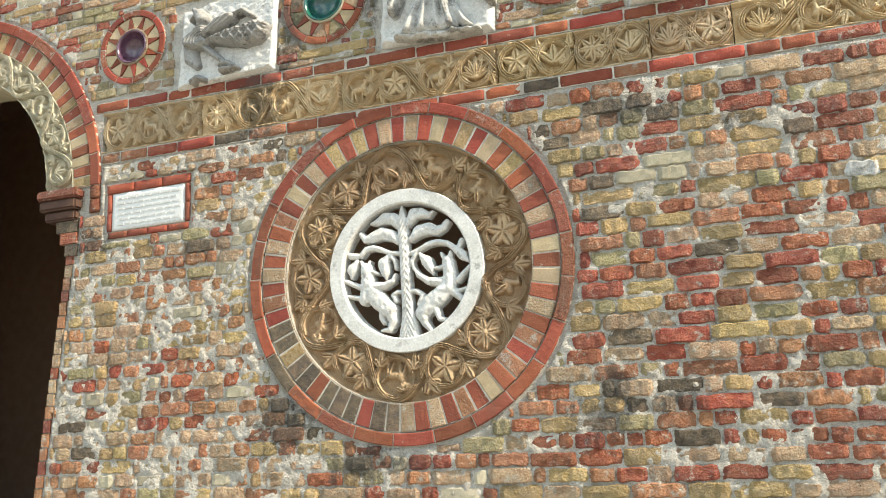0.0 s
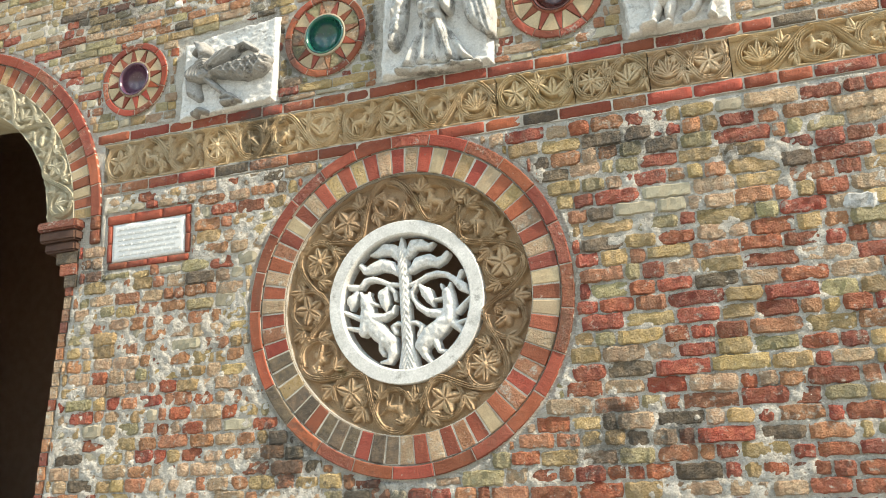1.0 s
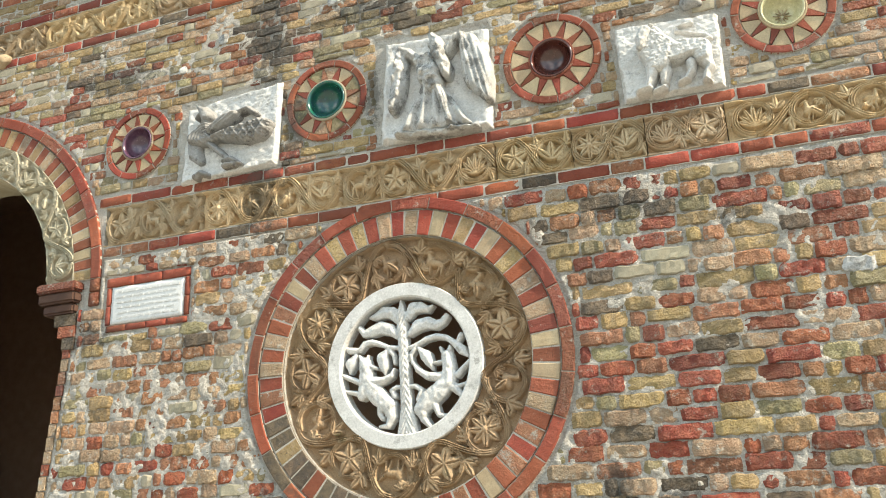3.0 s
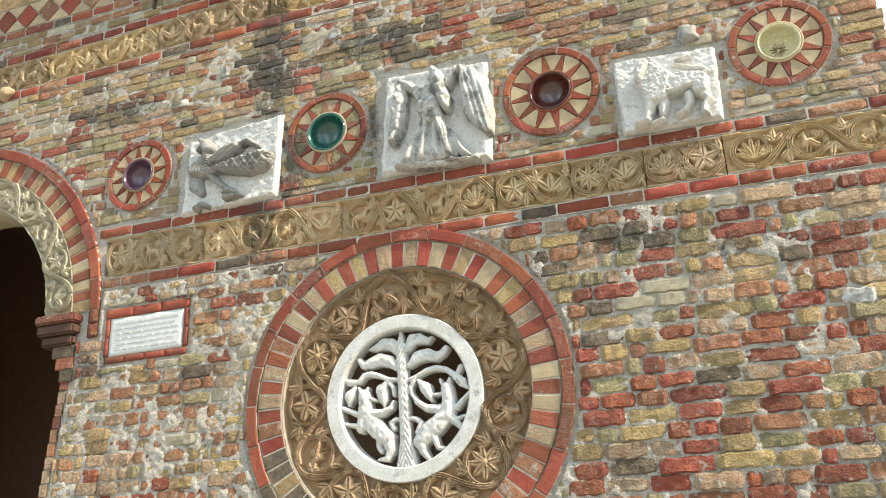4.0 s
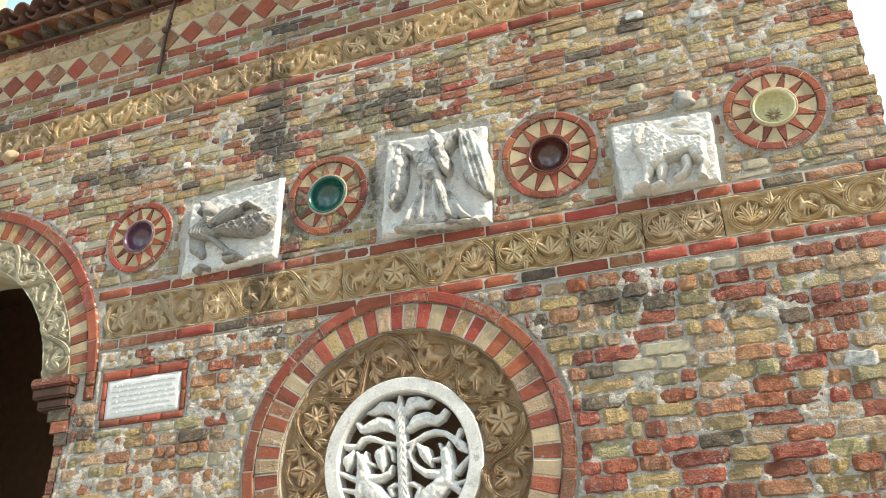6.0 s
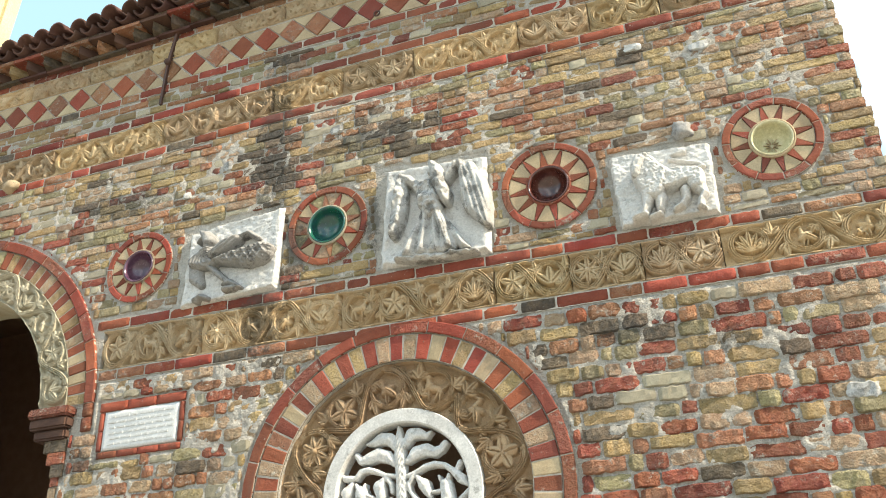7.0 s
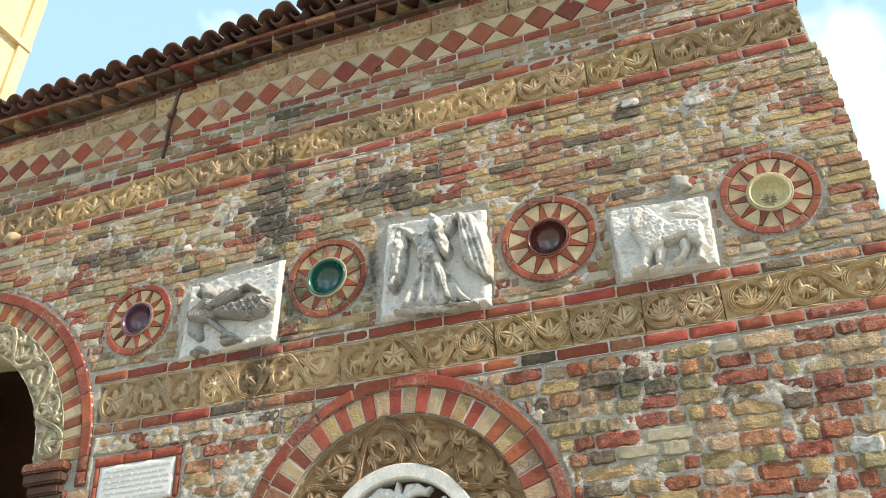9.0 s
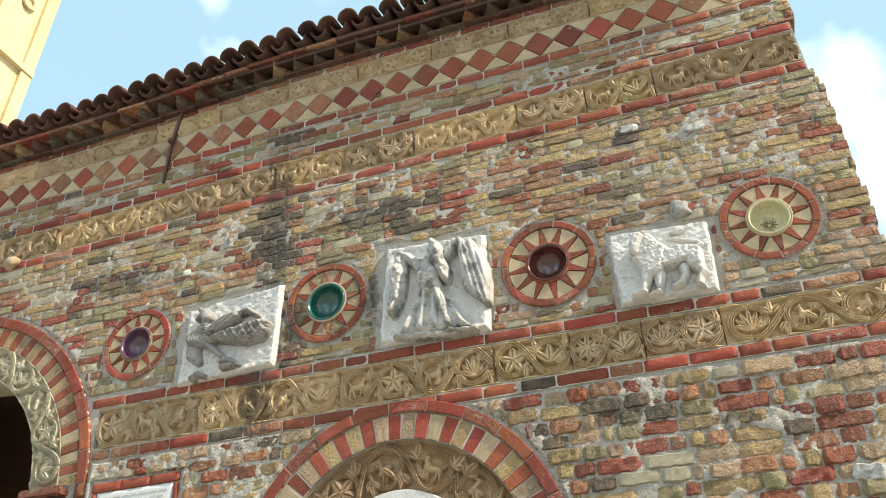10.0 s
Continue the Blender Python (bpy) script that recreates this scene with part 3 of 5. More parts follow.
# ---- row of red lozenges with cream triangles ----
lozenges = thing("lozenge_band", "band of red brick lozenges between cream triangles", "brick band")
PITCH = 0.201
k = 0
x = -6.87
while x < 0.70:
    lo, hi = dia_bot(x), dia_top(x)
    hz, hx = (hi - lo) / 2 - 0.004, PITCH / 2 - 0.003
    c = (lo + hi) / 2
    y = -0.010 + rng.uniform(-0.003, 0.003)
    ring_a = [(-hx, 0), (0, -hz), (hx, 0), (0, hz)]
    vs = [(a, 0.03, b) for a, b in ring_a] + [(a, y + 0.004, b) for a, b in ring_a] + [(a * 0.94, y, b * 0.94) for a, b in ring_a]
    fs = [(r * 4 + i, r * 4 + (i + 1) % 4, r * 4 + 4 + (i + 1) % 4, r * 4 + 4 + i) for r in range(2) for i in range(4)] + [(8, 9, 10, 11)]
    part("lozenge", mesh_from("lozenge", vs, fs, M_RUBBED if rng.random() < 0.8 else M_ORANGE, False), lozenges, at=pose(x, 0, c))
    for s in (1, -1):
        tri = [(x + 0.007, c + s * hz), (x + PITCH / 2, c + s * 0.012), (x + PITCH - 0.007, c + s * hz)]
        yy = -0.007 + rng.uniform(-0.002, 0.002)
        vs = [(a, 0.03, b) for a, b in tri] + [(a, yy, b) for a, b in tri]
        fs = [(0, 1, 4, 3), (1, 2, 5, 4), (2, 0, 3, 5), (3, 4, 5)]
        part("triangle", mesh_from("triangle", vs, fs, M_CREAM, False), lozenges)
    x += PITCH

# ---- sawtooth cornice and roof ----
cornice = thing("cornice", "sooty sawtooth brick cornice under the eaves", "cornice")
x = -7.2
while x < 0.80:
    vs = [(0, -0.115, 0), (-0.080, 0.03, 0), (0.080, 0.03, 0)]
    h = 0.078
    vs = vs + [(a, b, h) for a, b, _ in vs]
    me = mesh_from("sawtooth_brick", vs, [(0, 1, 2), (3, 5, 4), (0, 3, 4, 1), (0, 2, 5, 3), (1, 4, 5, 2)], rng.choice((M_DARK, M_OCHRE, M_DARK, M_TILE, M_ORANGE)), False)
    part("sawtooth_brick", me, cornice, at=pose(x, -0.01 + rng.uniform(-0.008, 0.008), float(eave(x))))
    x += 0.165
for z0, z1, y0, mats in ((-0.026, -0.003, -0.05, (M_DARK, M_TILE)), (0.081, 0.110, -0.140, (M_ORANGE, M_RED, M_TILE)), (0.113, 0.140, -0.120, (M_DARK, M_TILE))):
    x = -7.3
    while x < 0.80:
        w = min(rng.uniform(0.2, 0.3), 0.88 - x)
        v, f = box(0.002, w - 0.002, y0 + rng.uniform(-0.004, 0.004), 0.3, z0, z1)
        part("ledge_brick", mesh_from("ledge_brick", v, f, rng.choice(mats), False), cornice, at=pose(x, 0, float(eave(x + w / 2))))
        x += w


def half_tile(length, r0, r1, up):
    """A curved roof tile: a tapered half pipe with thickness; its mouth is at y = 0."""
    n, t = 9, 0.014
    vs = []
    for y, r in ((0, r0), (length, r1)):
        for q in (r, r - t):
            for i in range(n):
                a = math.pi * i / (n - 1)
                vs.append((q * math.cos(a), y, up * q * math.sin(a)))
    fs = []
    for i in range(n - 1):
        fs += [(i, i + 1, 2 * n + i + 1, 2 * n + i), (n + i, 3 * n + i, 3 * n + i + 1, n + i + 1), (i, n + i, n + i + 1, i + 1), (2 * n + i, 2 * n + i + 1, 3 * n + i + 1, 3 * n + i)]
    fs += [(0, 2 * n, 3 * n, n), (n - 1, 2 * n - 1, 4 * n - 1, 3 * n - 1)]
    return vs, fs


SLOPE = 16
roof = tagged(new("roof"), "sloping roof of dark curved clay tiles", "roof", kind="structure")
cover, gutter = mesh_from("roof_tile", *half_tile(0.46, 0.076, 0.064, 1), M_TILE), mesh_from("gutter_tile", *half_tile(0.46, 0.062, 0.074, -1), M_TILE)
x, i = -7.3, 0
while x < 0.86:
    for row in range(3):
        a = radians(SLOPE)
        y0, z0 = -0.205 + row * 0.38 * math.cos(a), float(eave(x)) + 0.190 + row * 0.38 * math.sin(a) + row * 0.006
        part("roof_tile", cover, roof, at=pose(x + rng.uniform(-0.008, 0.008), y0 + rng.uniform(-0.02, 0.02), z0 + rng.uniform(-0.006, 0.006), SLOPE + rng.uniform(-1, 1), rng.uniform(-3, 3), rng.uniform(-2, 2)))
        part("gutter_tile", gutter, roof, at=pose(x + 0.081, y0 + 0.02, z0 - 0.002, SLOPE, 0, 0))
    x += 0.162
a = radians(SLOPE)
vs = [(-9.5, -0.12, 6.05 + 0.135), (0.9, -0.12, 6.05 + 0.135), (0.9, 5.0, 6.05 + 0.135 + 5.12 * math.tan(a)), (-9.5, 5.0, 6.05 + 0.135 + 5.12 * math.tan(a))]
vs = vs + [(p, q, r - 0.03) for p, q, r in vs]
part("roof_deck", mesh_from("roof_deck", vs, [(0, 1, 2, 3), (7, 6, 5, 4), (0, 4, 5, 1), (1, 5, 6, 2), (2, 6, 7, 3), (3, 7, 4, 0)], M_TILE, False), roof)
side = [(0.5, 6.0), (4.5, 6.0), (4.5, 6.05 + 0.09 + 4.6 * math.tan(a)), (0.5, 6.05 + 0.09 + 0.6 * math.tan(a))]
vs = [(xx, p, q) for xx in (0.50, 0.80) for p, q in side]
tagged(part("wall_gable", mesh_from("wall_gable", vs, [(0, 1, 2, 3), (7, 6, 5, 4), (0, 4, 5, 1), (1, 5, 6, 2), (2, 6, 7, 3), (3, 7, 4, 0)], M_MORTAR, False)), "brick gable end", "wall", kind="structure")


# ---- rings of brick round the openings ----
def ring_of(parent, name, cx, cz, r0, r1, a0, a1, n, mats, y_front, gap=0.006, jitter=0.003, choose=None, steps=2):
    k = 64
    angles = [a0 + (a1 - a0) * i / k for i in range(k + 1)]
    vs = [(cx + q * math.cos(a), y, cz + q * math.sin(a)) for q, y in ((r0, 0.02), (r0, y_front * 0.7), (r1, y_front * 0.7), (r1, 0.02)) for a in angles]
    fs = [(j * (k + 1) + i, j * (k + 1) + i + 1, (j + 1) * (k + 1) + i + 1, (j + 1) * (k + 1) + i) for j in range(3) for i in range(k)]
    part("mortar_bed", mesh_from("mortar_bed", vs, fs, M_JOINT, False), parent)
    for i in range(n):
        b0, b1 = a0 + (a1 - a0) * i / n, a0 + (a1 - a0) * (i + 1) / n
        g = gap / (r0 + r1)
        vs, fs = wedge(cx, cz, r0, r1, b0 + g, b1 - g, 0.03, y_front, steps, 0.005, jitter)
        mat = choose(i, (b0 + b1) / 2) if choose else mats[i % len(mats)]
        part(name, mesh_from(name, vs, fs, mat, False), parent)


rose = thing("brick_roundel", "round window surround of red and yellow bricks", "window surround")


def rim_colour(i, a):
    return M_DARK if math.radians(205) < a % (2 * math.pi) < math.radians(262) and rng.random() < 0.7 else (M_RUBBED if rng.random() < 0.7 else M_RED)


def rose_colour(i, a):
    if math.radians(195) < a % (2 * math.pi) < math.radians(265) and rng.random() < 0.45:
        return M_DARK
    return M_RUBBED if i % 2 else rng.choice((M_OCHRE, M_TAN, M_TAN, M_CREAM, M_ORANGE, M_TAN))


ring_of(rose, "rim_brick", ROSE_X, ROSE_Z, ROSE_VOUS + 0.004, ROSE_OUT, 0.1, 0.1 + 2 * math.pi, 25, None, -0.022, choose=rim_colour, steps=4)
ring_of(rose, "voussoir", ROSE_X, ROSE_Z, ROSE_IN + 0.004, ROSE_VOUS - 0.004, 0, 2 * math.pi, 62, None, -0.014, choose=rose_colour)
# the inner face of the opening, its shade put in as dark brick colour
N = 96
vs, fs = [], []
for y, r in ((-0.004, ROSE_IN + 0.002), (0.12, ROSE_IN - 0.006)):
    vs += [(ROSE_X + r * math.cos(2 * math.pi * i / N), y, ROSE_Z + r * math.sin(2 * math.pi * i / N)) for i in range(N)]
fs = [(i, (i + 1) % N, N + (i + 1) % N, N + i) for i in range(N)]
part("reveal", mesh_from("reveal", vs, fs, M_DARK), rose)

WHITE_R = 0.437
ring_mid = (WHITE_R + ROSE_IN) / 2
span = ROSE_IN - WHITE_R
circ = 2 * math.pi * ring_mid


def ring_map(cx, cz, r0, mid, y):
    def mapping(u, v, h):
        a = u / mid
        return cx + (r0 + v) * np.cos(a), y - h, cz + (r0 + v) * np.sin(a)
    return mapping


ROSE_KINDS = ["star", "bird", "beast", "bird", "star", "rosette", "star", "bird", "star", "beast", "star", "rosette", "bird"]
cs = spread(0, circ, 13)
carved_ring = thing("carved_ring", "brown carved terracotta ring of vine scrolls in the roundel", "carved ring")
for i in range(13):
    a0, a1 = circ * i / 13, circ * (i + 1) / 13
    near = [(c - circ, cs.index(c)) for c in cs[-2:]] + [(c, k) for k, c in enumerate(cs)] + [(c + circ, k) for k, c in enumerate(cs[:2])]
    near = [(c, k) for c, k in near if a0 - 0.45 < c < a1 + 0.3]
    first = near[0][1]
    me = height_sheet("segment", lambda U, V: scroll(U, V, [c for c, k in near], [ROSE_KINDS[k] for c, k in near], span / 2, 0.118, 0.050, 0.010, first, 0.25, 0.016), a0, a1, 0, span, 0.0034,
                      ring_map(ROSE_X, ROSE_Z, WHITE_R, ring_mid, 0.062), M_TERRA_RING, 0.06)
    part("segment", me, carved_ring)

# ---- the arch ----
arch = thing("brick_arch", "round arch of alternating red and yellow bricks", "arch")
ring_of(arch, "rim_brick", ARCH_X, ARCH_Z, ARCH_VOUS + 0.004, ARCH_OUT, 0.0, math.pi, 20, (M_RUBBED, M_RUBBED, M_RED), -0.026, steps=4)
ring_of(arch, "voussoir", ARCH_X, ARCH_Z, ARCH_CARVED + 0.002, ARCH_VOUS - 0.004, 0.0, math.pi, 56, None, -0.016,
        choose=lambda i, a: M_RUBBED if i % 2 else rng.choice((M_OCHRE, M_TAN, M_CREAM, M_OLIVE)))
for z0, z1 in ((3.06, 3.145), (3.15, 3.235)):
    vs, fs = worn_brick(0.07, z1 - z0, 0.024, rng, wear=0.4)
    part("rim_brick", mesh_from("rim_brick", vs, fs, M_RED), arch, at=pose(ARCH_X + 1.338, 0, (z0 + z1) / 2))
mid_a = (ARCH_IN + ARCH_CARVED) / 2
length = math.pi * mid_a
cs_a = spread(0, length, 13)
kinds_a = ["trefoil", "star", "bird", "trefoil", "rosette", "bird", "star", "trefoil", "bird", "star", "rosette", "trefoil", "bird"]
archivolt = thing("carved_archivolt", "cream carved arch band of vine scrolls", "arch band")
for i in range(7):
    me = height_sheet("segment", lambda U, V: scroll(U, V, cs_a, kinds_a, 0.105, 0.090, 0.040, 0.008, 5, 0.2, 0.016), length * i / 7, length * (i + 1) / 7, 0, ARCH_CARVED - ARCH_IN, 0.0036,
                      ring_map(ARCH_X, ARCH_Z, ARCH_IN, mid_a, 0.012), M_TERRA_PALE, 0.45)
    part("segment", me, archivolt)

# impost and the corbel under it
impost = thing("impost", "moulded dark red brick impost at the springing of the arch", "impost")
for z0, z1, x0, x1, y0 in ((3.165, 3.225, -4.135, -3.83, -0.085), (3.095, 3.162, -4.125, -3.84, -0.07), (3.030, 3.092, -4.10, -3.86, -0.045)):
    bm = bmesh.new()
    vv, ff = box(x0, x1, y0, 0.42, z0, z1)
    bv = [bm.verts.new(p) for p in vv]
    for q in ff:
        bm.faces.new([bv[i] for i in q])
    bmesh.ops.recalc_face_normals(bm, faces=bm.faces[:])
    bmesh.ops.bevel(bm, geom=bm.edges[:], offset=0.012, segments=2, affect="EDGES")
    part("moulding", finish(bm, "moulding", (M_TILE, M_RED, M_DARK)[int(z0 * 100) % 3]), impost)
for i, (z0, z1, xl) in enumerate(((2.955, 3.027, -4.02), (2.88, 2.95, -3.985), (2.80, 2.875, -3.945))):
    vv, ff = box(xl, -3.86, -0.02, 0.42, z0, z1)
    part("corbel_brick", mesh_from("corbel_brick", vv, ff, (M_DARK, M_RED, M_DARK)[i], False), impost)
# red bricks on the edge of the jamb
jamb = thing("jamb_edge", "narrow edge of red bricks along the doorway jamb", "jamb")
z = 0.0
while z < 2.78:
    h = rng.uniform(0.07, 0.085)
    vs, fs = box(-0.004, 0.045, -0.012 - rng.uniform(0, 0.004), 0.47, 0.003, h - 0.004)
    xj = jamb_x(z + h / 2)
    part("edge_brick", mesh_from("edge_brick", [(a + xj, b, c + z) for a, b, c in vs], fs, rng.choice((M_RED, M_ORANGE, M_TAN, M_ORANGE)), False), jamb)
    z += h
# ---- glazed dishes in star rings ----
M_BOWL = [glaze("purple_glaze", (0.07, 0.03, 0.06), (0.12, 0.06, 0.09)), glaze("green_glaze", (0.01, 0.11, 0.06), (0.015, 0.06, 0.07)),
          glaze("brown_glaze", (0.055, 0.014, 0.012), (0.09, 0.028, 0.02)), glaze("cream_glaze", (0.50, 0.46, 0.27), (0.56, 0.52, 0.33))]
BOWL_TEXT = ["dark purple glazed dish", "deep green glazed dish", "dark brown glazed dish", "pale yellow glazed dish"]


def dish(r, depth, cone):
    """A round dish set in the wall, hollow towards the viewer, with a rolled lip."""
    prof = [(r, 0.03), (r, -0.022), (r * 0.97, -0.030), (r * 0.92, -0.026), (r * 0.87, -0.012)]
    prof += [(r * 0.87 * math.cos(q), depth * math.sin(q) - 0.012) for q in np.linspace(0.15, math.pi / 2 - 0.02, 9)]
    n = 40
    vs = [(q * math.cos(2 * math.pi * i / n), y, q * math.sin(2 * math.pi * i / n)) for q, y in prof for i in range(n)]
    fs = [(k * n + i, k * n + (i + 1) % n, (k + 1) * n + (i + 1) % n, (k + 1) * n + i) for k in range(len(prof) - 1) for i in range(n)]
    fs.append(tuple((len(prof) - 1) * n + i for i in range(n)))
    return vs, fs


for k, (x, z, r_out, r_in) in enumerate(DISCS):
    star = thing("star_disc", BOWL_TEXT[k] + " ringed by red star points", "wall ornament", "discs over the frieze", at=pose(x, 0, z))
    part("dish", mesh_from("dish", *dish(r_in, 0.085, 0), M_BOWL[k]), star, BOWL_TEXT[k])
    lip_v, lip_f = [], []
    n = 40
    for q, y in ((r_in + 0.011, 0.02), (r_in + 0.011, -0.020), (r_in + 0.001, -0.024), (r_in + 0.001, 0.02)):
        lip_v += [(q * math.cos(2 * math.pi * i / n), y, q * math.sin(2 * math.pi * i / n)) for i in range(n)]
    lip_f = [(a * n + i, a * n + (i + 1) % n, (a + 1) * n + (i + 1) % n, (a + 1) * n + i) for a in range(3) for i in range(n)]
    part("lip", mesh_from("lip", lip_v, lip_f, (M_TAN, M_PALE, M_RED, M_CREAM)[k]), star)
    ring_of(star, "rim_brick", 0, 0, r_out - 0.040, r_out, 0.2, 0.2 + 2 * math.pi, 11, (M_RUBBED, M_RUBBED, M_RED), -0.020, 0.005, steps=4)
    rays = 12
    r0, r1 = r_in + 0.013, r_out - 0.045
    for i in range(rays):
        c, hw = 2 * math.pi * i / rays + 0.1, math.pi / rays
        wide, narrow = hw * 0.66, hw * 0.07
        pts = [(r0, c - wide), (r0, c), (r0, c + wide), (r1 - 0.004, c + narrow), (r1 - 0.004, c - narrow)]
        for name, pts, y, mat in (("ray", pts, -0.015, M_RUBBED if k != 1 or i % 3 else M_ORANGE),
                                  ("inlay", [(r0, c + hw * 0.74), (r0, c + hw * 1.26), (r1, c + 2 * hw - narrow * 2.2), (r1, c + hw), (r1, c + narrow * 2.2)], -0.011, M_CREAM if k != 1 else (M_OLIVE, M_CREAM, M_TAN)[i % 3])):
            flat = [(q * math.cos(a), q * math.sin(a)) for q, a in pts]
            y += rng.uniform(-0.003, 0.003)
            vs = [(a, 0.03, b) for a, b in flat] + [(a, y, b) for a, b in flat]
            m = len(flat)
            fs = [(j, (j + 1) % m, m + (j + 1) % m, m + j) for j in range(m)] + [tuple(range(m, 2 * m))]
            part(name, mesh_from(name, vs, fs, mat, False), star)
    if k == 3:
        for i in range(12):
            a = 2 * math.pi * i / 12 + 0.2
            vs, fs = box(-0.0016, 0.0016, 0.060, 0.074, 0.010, 0.046 if i % 2 else 0.036)
            part("incised_line", mesh_from("incised_line", vs, fs, M_CREAM, False), star, at=pose(0, 0, 0, 0, math.degrees(a), 0))


# ---- marble reliefs ----
def quad_map(quad, y):
    tl, tr, br, bl = [np.array(q) for q in quad]

    def mapping(u, v, h):
        x = (1 - v) * ((1 - u) * bl[0] + u * br[0]) + v * ((1 - u) * tl[0] + u * tr[0])
        z = (1 - v) * ((1 - u) * bl[1] + u * br[1]) + v * ((1 - u) * tl[1] + u * tr[1])
        return x * 0.989, y - np.maximum(h, -0.041), 1.6 + (z - 1.6) * 0.989
    return mapping


def relief_base(U, V, seed, hollow=0.0):
    """A rough, worn slab whose edges fall away unevenly; inside its border the ground is cut back."""
    e = np.minimum(np.minimum(U, 1 - U), np.minimum(V, 1 - V)) + 0.016 * value_noise(U, V, 9, seed) + 0.006 * value_noise(U, V, 31, seed) - 0.006
    H = 0.030 * np.clip(e / 0.025, -1.2, 1) + 0.004 * value_noise(U, V, 6, seed + 1) + 0.003 * value_noise(U, V, 26, seed + 2) + 0.002 * value_noise(U, V, 70, seed + 4)
    return H - hollow * np.clip((e - 0.05) / 0.05, 0, 1)


def chain_field(U, V, chains):
    """How far inside a set of tapered rounded limbs each point lies."""
    S = np.full_like(U, -1.0)
    for chain in chains:
        for (x0, y0, r0), (x1, y1, r1) in zip(chain, chain[1:]):
            dx, dy = x1 - x0, y1 - y0
            t = np.clip(((U - x0) * dx + (V - y0) * dy) / (dx * dx + dy * dy + 1e-9), 0, 1)
            S = np.maximum(S, r0 + (r1 - r0) * t - np.hypot(U - x0 - t * dx, V - y0 - t * dy))
    return S


def cut_out(name, chains, height, back, mapping, mat, lo, hi, step, floor=-9.0):
    """Carved stone kept inside a set of limbs, drawn to their outline, with a shaped front height(U, V, S) and sides down to back."""
    g = np.arange(lo, hi + step, step)
    U, V = np.meshgrid(g, g, indexing="ij")
    S = np.minimum(chain_field(U, V, chains), V - floor)
    Gu, Gv = np.gradient(S, step)
    live = S > 0
    cell = live[:-1, :-1] | live[1:, :-1] | live[1:, 1:] | live[:-1, 1:]
    norm = np.maximum(Gu ** 2 + Gv ** 2, 0.3)
    out = S < 0
    U2, V2 = np.where(out, U - S * Gu / norm, U), np.where(out, V - S * Gv / norm, V)
    X, Y, Z = mapping(U2, V2, height(U, V, S))
    Xb, Yb, Zb = mapping(U2, V2, np.full_like(U, back))
    ids = np.arange(U.size).reshape(U.shape)
    quads = np.stack([ids[:-1, :-1], ids[1:, :-1], ids[1:, 1:], ids[:-1, 1:]], -1)[cell]
    used = np.unique(quads)
    renum = np.zeros(U.size, int)
    renum[used] = np.arange(len(used))
    quads = renum[quads]
    P = np.stack([X, Y, Z], -1).reshape(-1, 3)[used]
    Q = np.stack([Xb, Yb, Zb], -1).reshape(-1, 3)[used]
    seen = {}
    for q in quads.tolist():
        for a, b in zip(q, q[1:] + q[:1]):
            if (b, a) in seen:
                del seen[(b, a)]
            else:
                seen[(a, b)] = 1
    behind, extra, sides = {}, [], []
    for a, b in seen:
        for k in (a, b):
            if k not in behind:
                behind[k] = len(P) + len(extra)
                extra.append(tuple(Q[k]))
        sides.append((a, behind[a], behind[b], b))
    return mesh_from(name, P.tolist() + extra, quads.tolist() + sides, mat)


def skin_of(kind, U, V, S):
    """The tooling on a carved limb."""
    if kind == "feathers":
        return 0.010 * np.abs(np.sin((U * 0.75 - V * 1.0) * 75)) - 0.004
    if kind == "quills":
        return 0.009 * np.abs(np.sin((U + V * 0.22) * 66)) + 0.006 * value_noise(U, V, 14, 2) - 0.004
    if kind == "folds":
        return 0.016 * np.cos(np.arctan2(U - 0.53, 0.86 - V) * 40)
    if kind == "rings":
        return 0.006 * np.cos(np.hypot(U - 0.30, V - 0.48) * 190)
    if kind == "scales":
        row = np.floor(V * 13)
        q = np.hypot(U * 11 + 0.5 * (row % 2) - np.round(U * 11 + 0.5 * (row % 2)), (V * 13 - row - 0.5))
        return 0.011 * np.cos(np.clip(q, 0, 0.7) * 13)
    if kind == "fur":
        return 0.005 * value_noise(U, V, 34, 3) + 0.004 * value_noise(U * 1.3, V, 62, 5)
    if kind == "rough":
        return 0.019 * value_noise(U, V, 17, 12) + 0.009 * value_noise(U, V, 40, 13)
    return 0.003 * value_noise(U, V, 30, 9)


